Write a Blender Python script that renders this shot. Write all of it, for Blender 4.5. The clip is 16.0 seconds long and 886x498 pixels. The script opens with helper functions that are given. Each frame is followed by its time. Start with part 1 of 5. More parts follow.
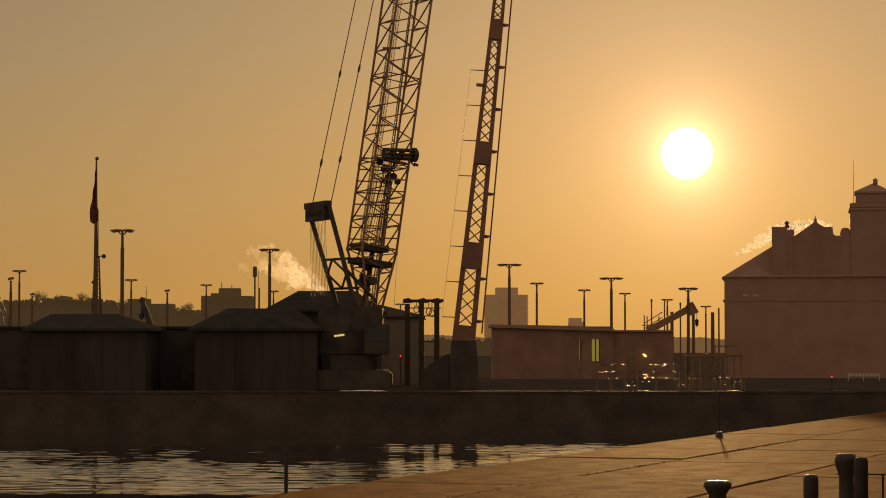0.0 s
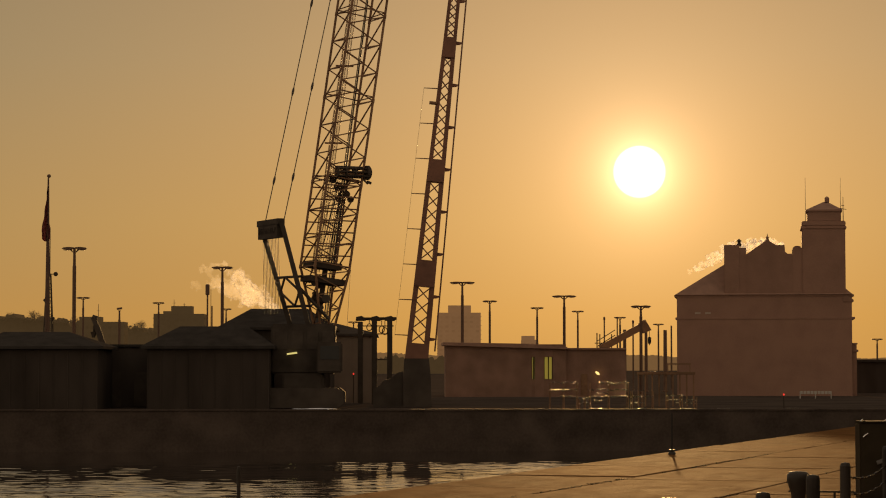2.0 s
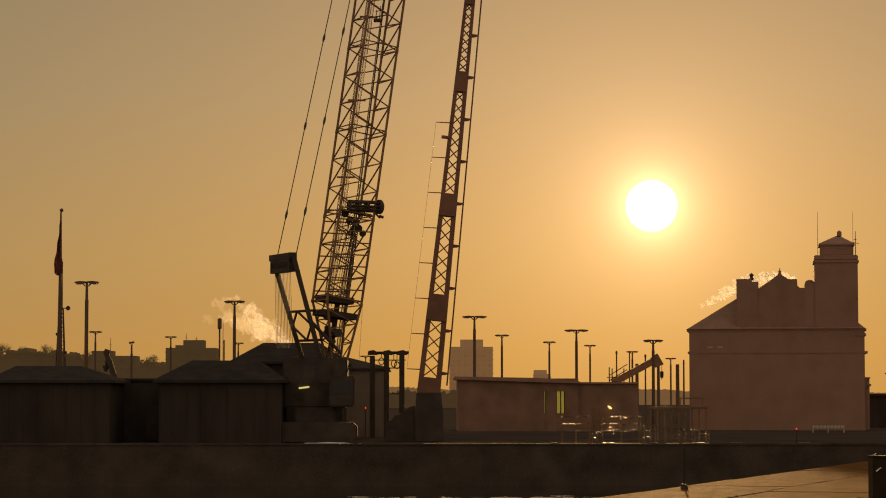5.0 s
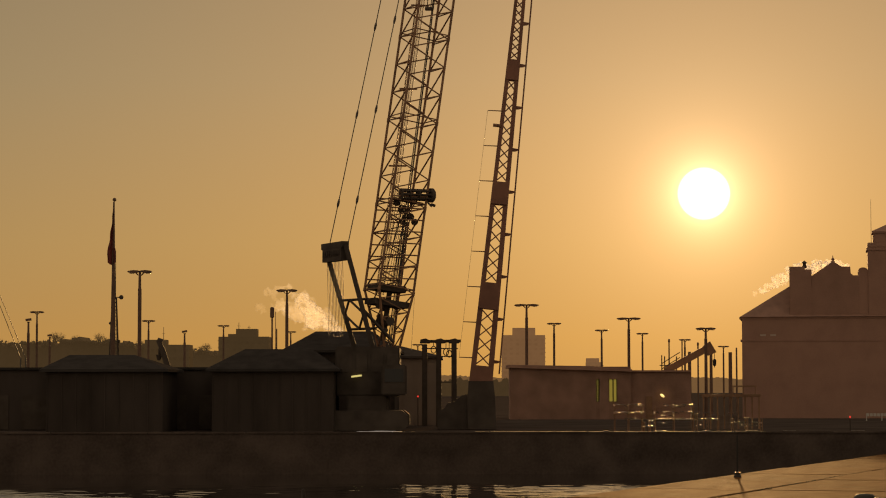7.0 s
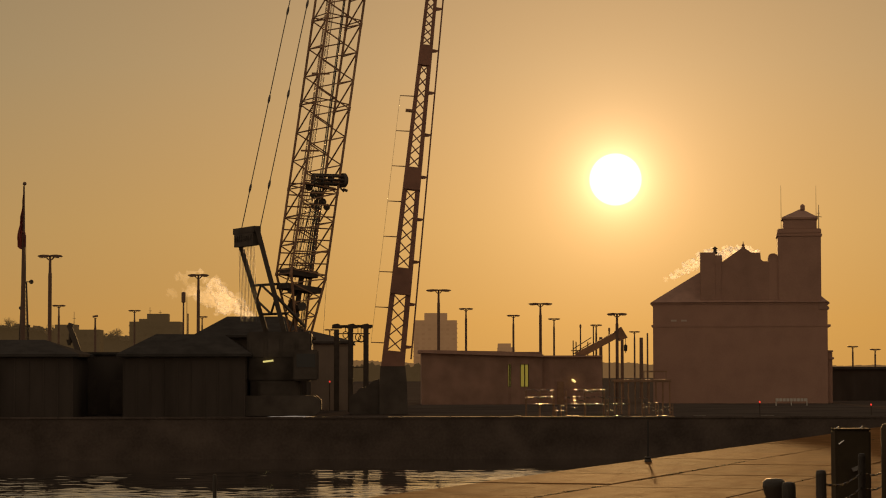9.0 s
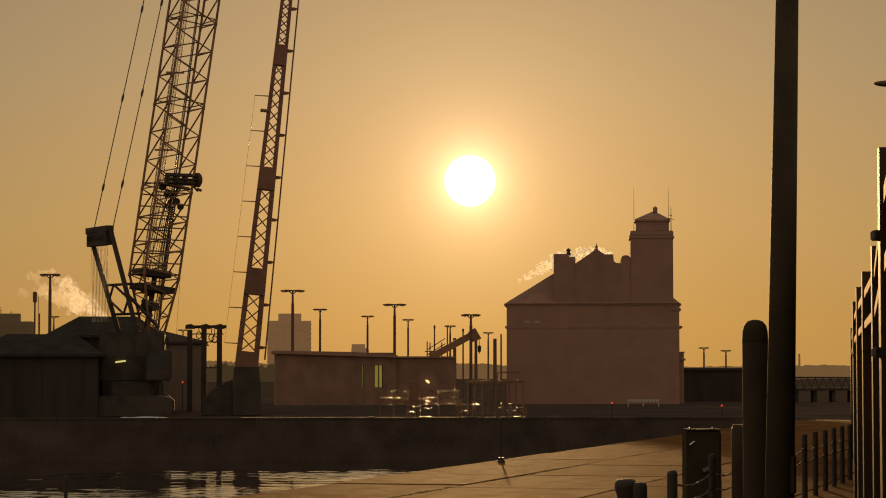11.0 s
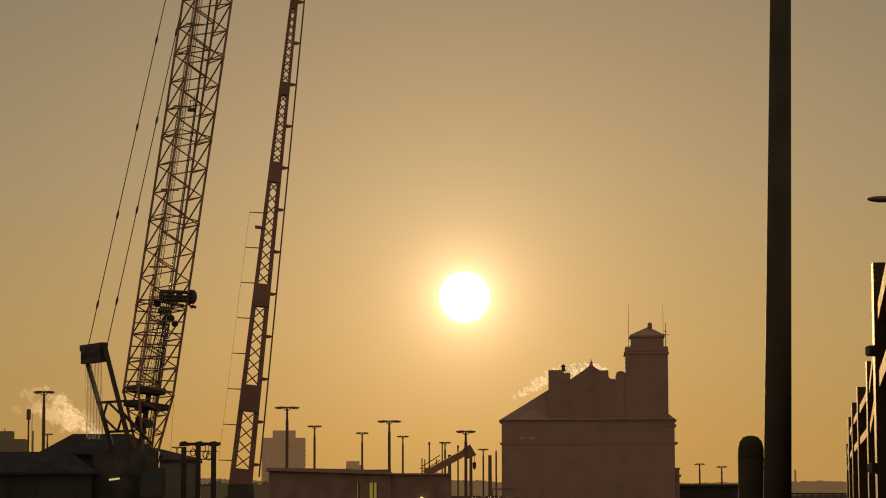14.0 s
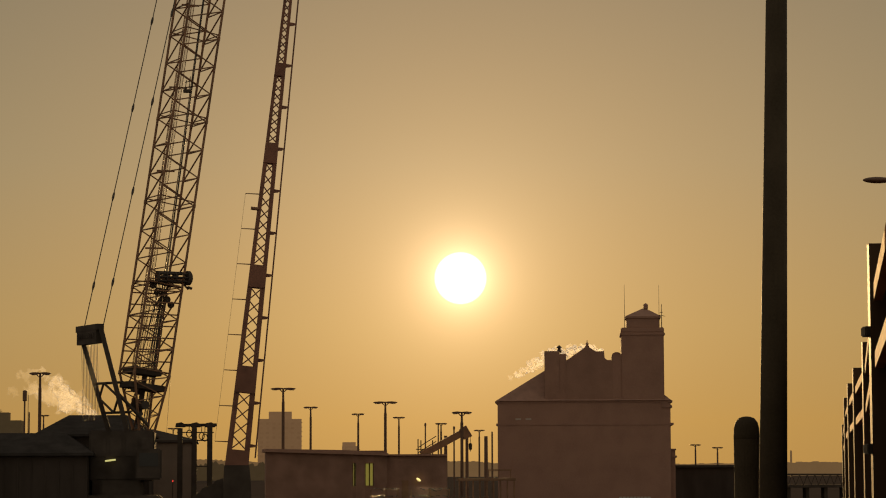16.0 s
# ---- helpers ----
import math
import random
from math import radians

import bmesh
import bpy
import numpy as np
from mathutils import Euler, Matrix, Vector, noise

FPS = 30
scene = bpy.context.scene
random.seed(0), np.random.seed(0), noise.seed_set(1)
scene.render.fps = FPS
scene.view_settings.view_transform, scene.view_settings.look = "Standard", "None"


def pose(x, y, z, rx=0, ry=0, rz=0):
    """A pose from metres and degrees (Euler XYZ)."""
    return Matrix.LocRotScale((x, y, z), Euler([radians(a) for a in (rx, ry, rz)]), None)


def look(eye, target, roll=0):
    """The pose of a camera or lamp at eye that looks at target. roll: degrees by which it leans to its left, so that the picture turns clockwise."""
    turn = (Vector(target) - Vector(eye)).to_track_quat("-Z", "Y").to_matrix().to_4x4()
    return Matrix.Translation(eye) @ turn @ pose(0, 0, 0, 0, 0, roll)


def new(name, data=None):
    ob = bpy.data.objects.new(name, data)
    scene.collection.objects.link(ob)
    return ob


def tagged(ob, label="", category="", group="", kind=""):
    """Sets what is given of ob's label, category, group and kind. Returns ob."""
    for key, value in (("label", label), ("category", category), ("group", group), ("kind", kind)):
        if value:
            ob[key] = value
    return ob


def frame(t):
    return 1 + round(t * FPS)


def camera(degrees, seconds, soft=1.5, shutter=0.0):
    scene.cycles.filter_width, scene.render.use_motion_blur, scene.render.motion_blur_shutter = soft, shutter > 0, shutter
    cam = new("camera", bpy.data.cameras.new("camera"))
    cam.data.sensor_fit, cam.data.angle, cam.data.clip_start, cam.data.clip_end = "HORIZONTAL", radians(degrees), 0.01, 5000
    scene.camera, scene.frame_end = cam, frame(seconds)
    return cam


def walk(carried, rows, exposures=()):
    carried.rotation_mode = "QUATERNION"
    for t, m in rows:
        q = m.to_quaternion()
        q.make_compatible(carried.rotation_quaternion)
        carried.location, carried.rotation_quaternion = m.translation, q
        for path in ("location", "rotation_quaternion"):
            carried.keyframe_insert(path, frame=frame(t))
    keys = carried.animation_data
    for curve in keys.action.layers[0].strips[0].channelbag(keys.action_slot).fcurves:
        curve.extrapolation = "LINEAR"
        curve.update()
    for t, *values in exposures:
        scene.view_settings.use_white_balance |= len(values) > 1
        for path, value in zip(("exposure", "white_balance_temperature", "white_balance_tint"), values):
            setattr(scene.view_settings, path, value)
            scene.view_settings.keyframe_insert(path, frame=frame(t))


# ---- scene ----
from mathutils.geometry import tessellate_polygon

# ---- camera: held in the hand on the quay, turning where it stands ----
cam = camera(21.0, 16.0, soft=1.08)
EYE = (0.0, 0.0, 2.6)
TURNS = [
    (0, 0.000, 2.450, 0.000),
    (0.5, 0.006, 2.469, 0.022),
    (1, -0.018, 2.647, 0.076),
    (1.5, -0.434, 2.785, 0.020),
    (2, -1.126, 2.879, 0.032),
    (2.5, -1.616, 2.858, 0.044),
    (3, -1.317, 2.939, 0.017),
    (3.5, -1.029, 3.003, 0.024),
    (4, -0.918, 3.346, 0.099),
    (4.2, -0.923, 3.583, 0.064),
    (6.3, -0.226, 3.731, 0.042),
    (6.5, -0.037, 3.690, 0.056),
    (7, 0.415, 3.419, 0.083),
    (7.5, 0.590, 3.104, 0.135),
    (8, 0.414, 2.963, 0.078),
    (8.5, -0.379, 2.981, 0.105),
    (9, -1.694, 3.061, 0.070),
    (9.5, -3.193, 3.050, -0.156),
    (10, -4.510, 3.026, -0.131),
    (10.2, -5.052, 3.008, -0.144),
    (12.3, -5.229, 3.994, 0.097),
    (12.5, -5.226, 4.285, 0.094),
    (13, -5.232, 5.107, 0.155),
    (13.5, -5.227, 5.624, 0.143),
    (14, -5.310, 5.862, 0.143),
    (14.5, -5.360, 5.759, 0.138),
    (15, -5.407, 5.563, 0.175),
    (15.5, -5.400, 5.421, 0.138),
    (16, -5.404, 5.410, 0.183),
]
walk(cam, [(t, pose(*EYE, 90 + pitch, roll, yaw)) for t, yaw, pitch, roll in TURNS],
     exposures=[(0.0, 0.0, 6500, 10), (9.0, 0.0, 6450, 10), (10.2, -0.05, 6400, 10), (12.3, -0.10, 5820, 4), (16.0, -0.13, 5780, 3)])

# ---- light: a low hazy winter sun and the glow round it ----
SUN_EL, SUN_AZ = 4.71, 5.84
sun_dir = Vector((math.sin(radians(SUN_AZ)) * math.cos(radians(SUN_EL)),
                  math.cos(radians(SUN_AZ)) * math.cos(radians(SUN_EL)), math.sin(radians(SUN_EL))))
sun = new("sun", bpy.data.lights.new("sun", "SUN"))
sun.data.energy, sun.data.angle, sun.data.color = 5.0, radians(0.55), (1.0, 0.56, 0.2)
sun.matrix_world = look(sun_dir * 500, (0, 0, 0))

world = bpy.data.worlds.new("sunrise_sky")
scene.world = world
world.use_nodes = True
wn, wl = world.node_tree.nodes, world.node_tree.links
wn.clear()


def wmath(op, a, b=None, c=None):
    n = wn.new("ShaderNodeMath")
    n.operation = op
    for i, v in enumerate((a, b, c)):
        if v is None:
            continue
        if isinstance(v, (int, float)):
            n.inputs[i].default_value = v
        else:
            wl.new(v, n.inputs[i])
    return n.outputs[0]


def wramp(fac, stops):
    n = wn.new("ShaderNodeValToRGB")
    n.color_ramp.interpolation = "LINEAR"
    while len(n.color_ramp.elements) < len(stops):
        n.color_ramp.elements.new(0.5)
    for e, (p, c) in zip(n.color_ramp.elements, stops):
        e.position, e.color = p, (*c, 1)
    wl.new(fac, n.inputs[0])
    return n.outputs[0]


def wmix(kind, a, b):
    n = wn.new("ShaderNodeMix")
    n.data_type, n.blend_type = "RGBA", kind
    n.inputs[0].default_value = 1
    for sock, v in ((n.inputs[6], a), (n.inputs[7], b)):
        if isinstance(v, tuple):
            sock.default_value = (*v, 1)
        else:
            wl.new(v, sock)
    return n.outputs[2]


sky = wn.new("ShaderNodeTexSky")
sky.sky_type, sky.sun_disc = "NISHITA", False
sky.sun_elevation, sky.sun_rotation = radians(SUN_EL), radians(SUN_AZ)
sky.dust_density, sky.air_density, sky.ozone_density = 6.0, 1.5, 0.5
coord = wn.new("ShaderNodeTexCoord").outputs["Generated"]
dotn = wn.new("ShaderNodeVectorMath")
dotn.operation = "DOT_PRODUCT"
wl.new(coord, dotn.inputs[0])
dotn.inputs[1].default_value = sun_dir
sep = wn.new("ShaderNodeSeparateXYZ")
wl.new(coord, sep.inputs[0])
away = wmath("ARCCOSINE", wmath("MINIMUM", dotn.outputs["Value"], 0.9999999))
deg = wmath("MULTIPLY", away, 180 / math.pi)
height = wmath("MAXIMUM", sep.outputs[2], 0.0)
haze = wramp(wmath("POWER", height, 0.5), [
    (0.0, (0.67, 0.28, 0.010)), (0.15, (0.645, 0.30, 0.024)), (0.25, (0.51, 0.295, 0.066)), (0.36, (0.318, 0.238, 0.108)),
    (0.45, (0.205, 0.168, 0.096)), (0.55, (0.145, 0.12, 0.08)), (0.75, (0.10, 0.09, 0.07)), (1.0, (0.06, 0.06, 0.065))])
lobe = wmath("ADD", wmath("MULTIPLY", wmath("EXPONENT", wmath("DIVIDE", deg, -17.0)), 0.62), 0.38)
glow = wmath("ADD", wmath("MULTIPLY", wmath("EXPONENT", wmath("DIVIDE", deg, -1.9)), 0.62),
             wmath("MULTIPLY", wmath("EXPONENT", wmath("DIVIDE", deg, -0.42)), 3.2))
edge = wmath("MULTIPLY", wmath("SUBTRACT", 0.635, deg), 6.0)
disc = wmath("MULTIPLY", wmath("MINIMUM", wmath("MAXIMUM", edge, 0.0), 1.0), 4.0)
col = wmix("MULTIPLY", haze, wmix("MIX", (0, 0, 0), lobe))
col = wmix("ADD", col, wmix("MULTIPLY", (1.0, 0.62, 0.31), glow))
col = wmix("ADD", col, wmix("MULTIPLY", (1.0, 0.93, 0.75), disc))
col = wmix("ADD", col, wmix("MULTIPLY", sky.outputs[0], (0.006, 0.005, 0.004)))
col = wmix("ADD", col, (0.085, 0.075, 0.056))
# the open sky away from the sun, pale and even
open_sky = wmath("MINIMUM", wmath("MAXIMUM", wmath("DIVIDE", wmath("SUBTRACT", deg, 18.0), 60.0), 0.0), 1.0)
col = wmix("ADD", col, wmix("MULTIPLY", (0.31, 0.245, 0.19), open_sky))
bgn = wn.new("ShaderNodeBackground")
wl.new(col, bgn.inputs[0])
bgn.inputs[1].default_value = 1.0
wl.new(bgn.outputs[0], wn.new("ShaderNodeOutputWorld").inputs[0])


# ---- materials ----
def material(name, base, rough=0.7, metal=0.0, var=0.3, scale=3.0, bump=0.2, spec=0.3, fine=40.0, streak=(1, 1, 1)):
    m = bpy.data.materials.new(name)
    m.use_nodes = True
    n, l = m.node_tree.nodes, m.node_tree.links
    b = n["Principled BSDF"]
    tc = n.new("ShaderNodeTexCoord")
    mp = n.new("ShaderNodeMapping")
    mp.inputs["Scale"].default_value = streak
    l.new(tc.outputs["Object"], mp.inputs[0])
    big, small = n.new("ShaderNodeTexNoise"), n.new("ShaderNodeTexNoise")
    big.inputs["Scale"].default_value, small.inputs["Scale"].default_value = scale, fine
    big.inputs["Detail"].default_value, small.inputs["Detail"].default_value = 6, 4
    l.new(mp.outputs[0], big.inputs["Vector"])
    l.new(mp.outputs[0], small.inputs["Vector"])
    info = n.new("ShaderNodeObjectInfo")
    add = n.new("ShaderNodeMath")
    add.operation = "MULTIPLY_ADD"
    l.new(info.outputs["Random"], add.inputs[0])
    add.inputs[1].default_value = 0.25
    l.new(big.outputs[0], add.inputs[2])
    mixf = n.new("ShaderNodeMath")
    mixf.operation = "MULTIPLY_ADD"
    l.new(small.outputs[0], mixf.inputs[0])
    mixf.inputs[1].default_value = 0.4
    l.new(add.outputs[0], mixf.inputs[2])
    r = n.new("ShaderNodeValToRGB")
    r.color_ramp.elements[0].position, r.color_ramp.elements[1].position = 0.45, 1.1
    r.color_ramp.elements[1].position = 1.0
    r.color_ramp.elements[0].color = (*[c * (1 - var) for c in base], 1)
    r.color_ramp.elements[1].color = (*[min(1, c * (1 + var)) for c in base], 1)
    l.new(mixf.outputs[0], r.inputs[0])
    l.new(r.outputs[0], b.inputs["Base Color"])
    rr = n.new("ShaderNodeMapRange")
    rr.inputs["To Min"].default_value, rr.inputs["To Max"].default_value = max(0.02, rough - 0.12), min(1, rough + 0.12)
    l.new(big.outputs[0], rr.inputs[0])
    l.new(rr.outputs[0], b.inputs["Roughness"])
    b.inputs["Metallic"].default_value = metal
    b.inputs["Specular IOR Level"].default_value = spec
    if bump:
        bp = n.new("ShaderNodeBump")
        bp.inputs["Strength"].default_value, bp.inputs["Distance"].default_value = bump, 0.02
        l.new(small.outputs[0], bp.inputs["Height"])
        l.new(bp.outputs[0], b.inputs["Normal"])
    return m


M_CONCRETE = material("worn_concrete", (0.115, 0.055, 0.02), 0.85, var=0.4, scale=0.6, fine=7, bump=1.0, spec=0.001)
# faint icy film on the paving, uneven
_n, _l = M_CONCRETE.node_tree.nodes, M_CONCRETE.node_tree.links
_mp, _ice, _rng = _n.new("ShaderNodeMapping"), _n.new("ShaderNodeTexNoise"), _n.new("ShaderNodeMapRange")
_mp.inputs["Scale"].default_value = (2.2, 1.4, 1)
_l.new(_n.new("ShaderNodeTexCoord").outputs["Object"], _mp.inputs[0])
_l.new(_mp.outputs[0], _ice.inputs["Vector"])
_ice.inputs["Scale"].default_value, _ice.inputs["Detail"].default_value = 0.7, 7
_rng.inputs["From Min"].default_value, _rng.inputs["From Max"].default_value = 0.42, 0.7
_rng.inputs["To Min"].default_value, _rng.inputs["To Max"].default_value = 0.0003, 0.001
_l.new(_ice.outputs[0], _rng.inputs[0])
_l.new(_rng.outputs[0], _n["Principled BSDF"].inputs["Specular IOR Level"])
M_WALL = material("quay_wall_concrete", (0.062, 0.046, 0.036), 0.9, var=0.45, scale=0.5, fine=6, bump=0.4, spec=0.01)
M_GROUND = material("asphalt_and_gravel", (0.05, 0.038, 0.03), 1.0, var=0.4, scale=0.15, fine=4, bump=0.2, spec=0.0)
M_STEEL = material("painted_crane_steel", (0.17, 0.09, 0.045), 0.7, var=0.4, scale=1.2, bump=0.1, spec=0.3)
M_YARD = material("sooty_yard_steel", (0.055, 0.043, 0.033), 0.85, var=0.35, scale=1.2, bump=0.1, spec=0.01)
M_RED = material("red_oxide_steel", (0.16, 0.075, 0.046), 0.65, var=0.35, scale=1.0, bump=0.1, spec=0.25)
M_DARK = material("dark_machinery_paint", (0.06, 0.048, 0.038), 0.9, var=0.4, scale=0.8, bump=0.1, spec=0.004)
M_POST = material("dark_bituminous_paint", (0.04, 0.03, 0.018), 0.7, var=0.4, scale=2.5, fine=60, bump=0.1, spec=0.04)
M_SIDING = material("weathered_metal_siding", (0.046, 0.036, 0.029), 0.8, var=0.35, scale=0.6, bump=0.15, spec=0.01, streak=(1, 1, 0.3))
M_ROOF = material("dark_shingle_roof", (0.036, 0.031, 0.027), 0.95, var=0.35, scale=1.0, fine=12, bump=0.4, spec=0.0)
M_PALE = material("pale_painted_siding", (0.15, 0.11, 0.08), 0.85, var=0.2, scale=0.5, bump=0.1, spec=0.15)
M_BRICK = material("brown_brick_wall", (0.19, 0.108, 0.074), 0.85, var=0.3, scale=0.7, fine=14, bump=0.3, spec=0.15)
M_STONE = material("red_sandstone", (0.25, 0.142, 0.098), 0.9, var=0.16, scale=0.5, fine=7, bump=0.4, spec=0.15)
M_TILE = material("slate_roof", (0.235, 0.134, 0.092), 0.85, var=0.2, scale=1.0, fine=10, bump=0.3, spec=0.2)
M_POLE = material("bronze_lamp_pole", (0.1, 0.056, 0.034), 0.7, metal=0.0, var=0.3, scale=1.5, bump=0.05)
M_GALV = material("galvanised_steel", (0.35, 0.34, 0.32), 0.4, metal=0.8, var=0.25, scale=2.0, bump=0.08)
M_CHROME = material("bright_zinc", (0.7, 0.66, 0.58), 0.25, metal=1.0, var=0.15, scale=8.0, bump=0.0)
M_IRON = material("black_cast_iron", (0.034, 0.027, 0.02), 0.5, metal=0.0, var=0.4, scale=4.0, bump=0.3, spec=0.2)
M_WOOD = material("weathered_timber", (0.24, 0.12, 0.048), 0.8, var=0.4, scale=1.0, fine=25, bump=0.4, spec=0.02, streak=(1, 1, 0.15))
M_FPOST = material("near_black_timber", (0.05, 0.03, 0.017), 0.6, var=0.4, scale=1.0, fine=25, bump=0.15, spec=0.01, streak=(1, 1, 0.15))
M_BOARD = material("near_black_wood", (0.03, 0.026, 0.022), 0.9, var=0.4, scale=1.0, fine=25, bump=0.3, spec=0.05, streak=(1, 1, 0.15))
M_CABLE = material("greased_cable", (0.045, 0.036, 0.028), 0.2, var=0.3, scale=6.0, bump=0.0, spec=0.5)
M_SNOW = material("old_snow", (0.7, 0.7, 0.72), 0.7, var=0.15, scale=1.5, bump=0.3, spec=0.2)
M_ROPE = material("wire_rope", (0.07, 0.06, 0.05), 0.6, metal=0.4, var=0.2, bump=0)
M_CLOTH = material("flag_cloth", (0.13, 0.05, 0.045), 0.9, var=0.5, scale=3.0, bump=0.2, spec=0.1)
M_FOLIAGE = material("winter_woods", (0.07, 0.06, 0.04), 1.0, var=0.5, scale=0.02, fine=0.2, bump=0, spec=0.0)
M_TOWERB = material("far_concrete_tower", (0.4, 0.36, 0.3), 0.9, var=0.15, scale=0.05, bump=0, spec=0.1)


# backdrop material whose own emission stands in for distance haze
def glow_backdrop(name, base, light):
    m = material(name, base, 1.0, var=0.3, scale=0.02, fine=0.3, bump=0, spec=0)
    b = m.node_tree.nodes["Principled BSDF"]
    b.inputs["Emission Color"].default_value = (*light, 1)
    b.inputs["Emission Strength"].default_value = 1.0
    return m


M_HILL = glow_backdrop("haze_glow_woods", (0.06, 0.045, 0.03), (0.04, 0.0235, 0.009))
M_FAR = glow_backdrop("haze_glow_land", (0.08, 0.06, 0.04), (0.145, 0.075, 0.027))
M_CITY = glow_backdrop("haze_glow_concrete", (0.16, 0.11, 0.07), (0.135, 0.066, 0.026))
M_HILL_DARK = glow_backdrop("haze_glow_windows", (0.06, 0.045, 0.03), (0.036, 0.021, 0.008))
M_CITY_DARK = glow_backdrop("haze_glow_glass", (0.14, 0.095, 0.06), (0.128, 0.0625, 0.0245))


def plain(name, base=(0, 0, 0), rough=0.3, emit=None, strength=1.0, transmission=0.0):
    m = bpy.data.materials.new(name)
    m.use_nodes = True
    b = m.node_tree.nodes["Principled BSDF"]
    b.inputs["Base Color"].default_value = (*base, 1)
    b.inputs["Roughness"].default_value = rough
    b.inputs["Transmission Weight"].default_value = transmission
    if emit:
        b.inputs["Emission Color"].default_value = (*emit, 1)
        b.inputs["Emission Strength"].default_value = strength
    return m


M_CABGLASS = plain("dusty_cab_glass", (0.03, 0.027, 0.022), 0.75)
M_REDLAMP = plain("red_signal_glass", (0.3, 0.01, 0.01), 0.3, (1.0, 0.05, 0.03), 0.9)
# emission stands in for a sun glint at the annexe
M_SUNGLINT = plain("glowing_sun_glint", (0.8, 0.7, 0.4), 0.3, (1.0, 0.72, 0.22), 1.3)
# emission of the bar that imitates a glint on the crane
M_GLINTBAR = plain("glowing_glint_bar", (0.6, 0.55, 0.3), 0.3, (0.8, 0.66, 0.2), 0.7)
M_GLINT = plain("pale_window_glass", (0.35, 0.27, 0.2), 0.5)
M_LENS = plain("lamp_lens", (0.12, 0.11, 0.09), 0.5)


def water_material():
    m = bpy.data.materials.new("rippled_canal_water")
    m.use_nodes = True
    n, l = m.node_tree.nodes, m.node_tree.links
    b = n["Principled BSDF"]
    b.inputs["Base Color"].default_value = (0.012, 0.011, 0.009, 1)
    b.inputs["Roughness"].default_value = 0.03
    b.inputs["IOR"].default_value = 1.33
    tc = n.new("ShaderNodeTexCoord")
    last = None
    for sx, sy, detail, strength, dist in ((1.2, 7.0, 2, 0.12, 0.01),):
        mp = n.new("ShaderNodeMapping")
        mp.inputs["Scale"].default_value = (sx, sy, 1)
        l.new(tc.outputs["Object"], mp.inputs[0])
        t = n.new("ShaderNodeTexNoise")
        t.inputs["Scale"].default_value, t.inputs["Detail"].default_value = 1.0, detail
        l.new(mp.outputs[0], t.inputs["Vector"])
        bp = n.new("ShaderNodeBump")
        bp.inputs["Strength"].default_value, bp.inputs["Distance"].default_value = strength, dist
        l.new(t.outputs[0], bp.inputs["Height"])
        if last:
            l.new(last, bp.inputs["Normal"])
        last = bp.outputs[0]
    l.new(last, b.inputs["Normal"])
    # clear coat added so that the water mirrors the sky more brightly
    b.inputs["Coat Weight"].default_value, b.inputs["Coat Roughness"].default_value = 0.6, 0.04
    l.new(last, b.inputs["Coat Normal"])
    return m


M_WATER = water_material()
M_FROST = bpy.data.materials.new("frosted_glass")
M_FROST.use_nodes = True
_n, _l = M_FROST.node_tree.nodes, M_FROST.node_tree.links
_t = _n.new("ShaderNodeBsdfTranslucent")
_t.inputs[0].default_value = (0.36, 0.4, 0.25, 1)
_l.new(_t.outputs[0], _n["Material Output"].inputs[0])


def steam_material(name, x_thin, x_thick, scale, dense):
    """Steam that thins out from x_thick towards x_thin as it drifts."""
    m = bpy.data.materials.new(name)
    m.use_nodes = True
    n, l = m.node_tree.nodes, m.node_tree.links
    out = n["Material Output"]
    n.remove(n["Principled BSDF"])
    tr, df, tl = n.new("ShaderNodeBsdfTransparent"), n.new("ShaderNodeBsdfDiffuse"), n.new("ShaderNodeBsdfTranslucent")
    df.inputs[0].default_value = tl.inputs[0].default_value = (0.97, 0.97, 0.97, 1)
    a, mx = n.new("ShaderNodeMixShader"), n.new("ShaderNodeMixShader")
    a.inputs[0].default_value = 0.98
    l.new(df.outputs[0], a.inputs[1])
    l.new(tl.outputs[0], a.inputs[2])
    tc, ns, mr, sx, gr, mu = (n.new(k) for k in ("ShaderNodeTexCoord", "ShaderNodeTexNoise", "ShaderNodeMapRange", "ShaderNodeSeparateXYZ", "ShaderNodeMapRange", "ShaderNodeMath"))
    ns.inputs["Scale"].default_value, ns.inputs["Detail"].default_value = scale, 3
    l.new(tc.outputs["Object"], ns.inputs["Vector"])
    l.new(tc.outputs["Object"], sx.inputs[0])
    l.new(ns.outputs[0], mr.inputs[0])
    mr.inputs["From Min"].default_value, mr.inputs["From Max"].default_value = 0.33, 0.68
    mr.inputs["To Min"].default_value, mr.inputs["To Max"].default_value = 0.02, dense
    l.new(sx.outputs[0], gr.inputs[0])
    gr.inputs["From Min"].default_value, gr.inputs["From Max"].default_value = x_thin, x_thick
    gr.inputs["To Min"].default_value, gr.inputs["To Max"].default_value = 0.35, 1.0
    mu.operation = "MULTIPLY"
    l.new(mr.outputs[0], mu.inputs[0])
    l.new(gr.outputs[0], mu.inputs[1])
    l.new(mu.outputs[0], mx.inputs[0])
    l.new(tr.outputs[0], mx.inputs[1])
    l.new(a.outputs[0], mx.inputs[2])
    l.new(mx.outputs[0], out.inputs[0])
    return m


M_STEAM = [steam_material("drifting_steam", -36.0, -23.5, s, d) for s, d in ((0.3, 0.2), (0.5, 0.42), (0.8, 0.6))]
M_WISP = [steam_material("thin_roof_steam", 31.96, 37.53, s, d) for s, d in ((0.8, 0.9), (1.5, 1.3))]

# ---- mesh helpers ----
ORIGIN = {}


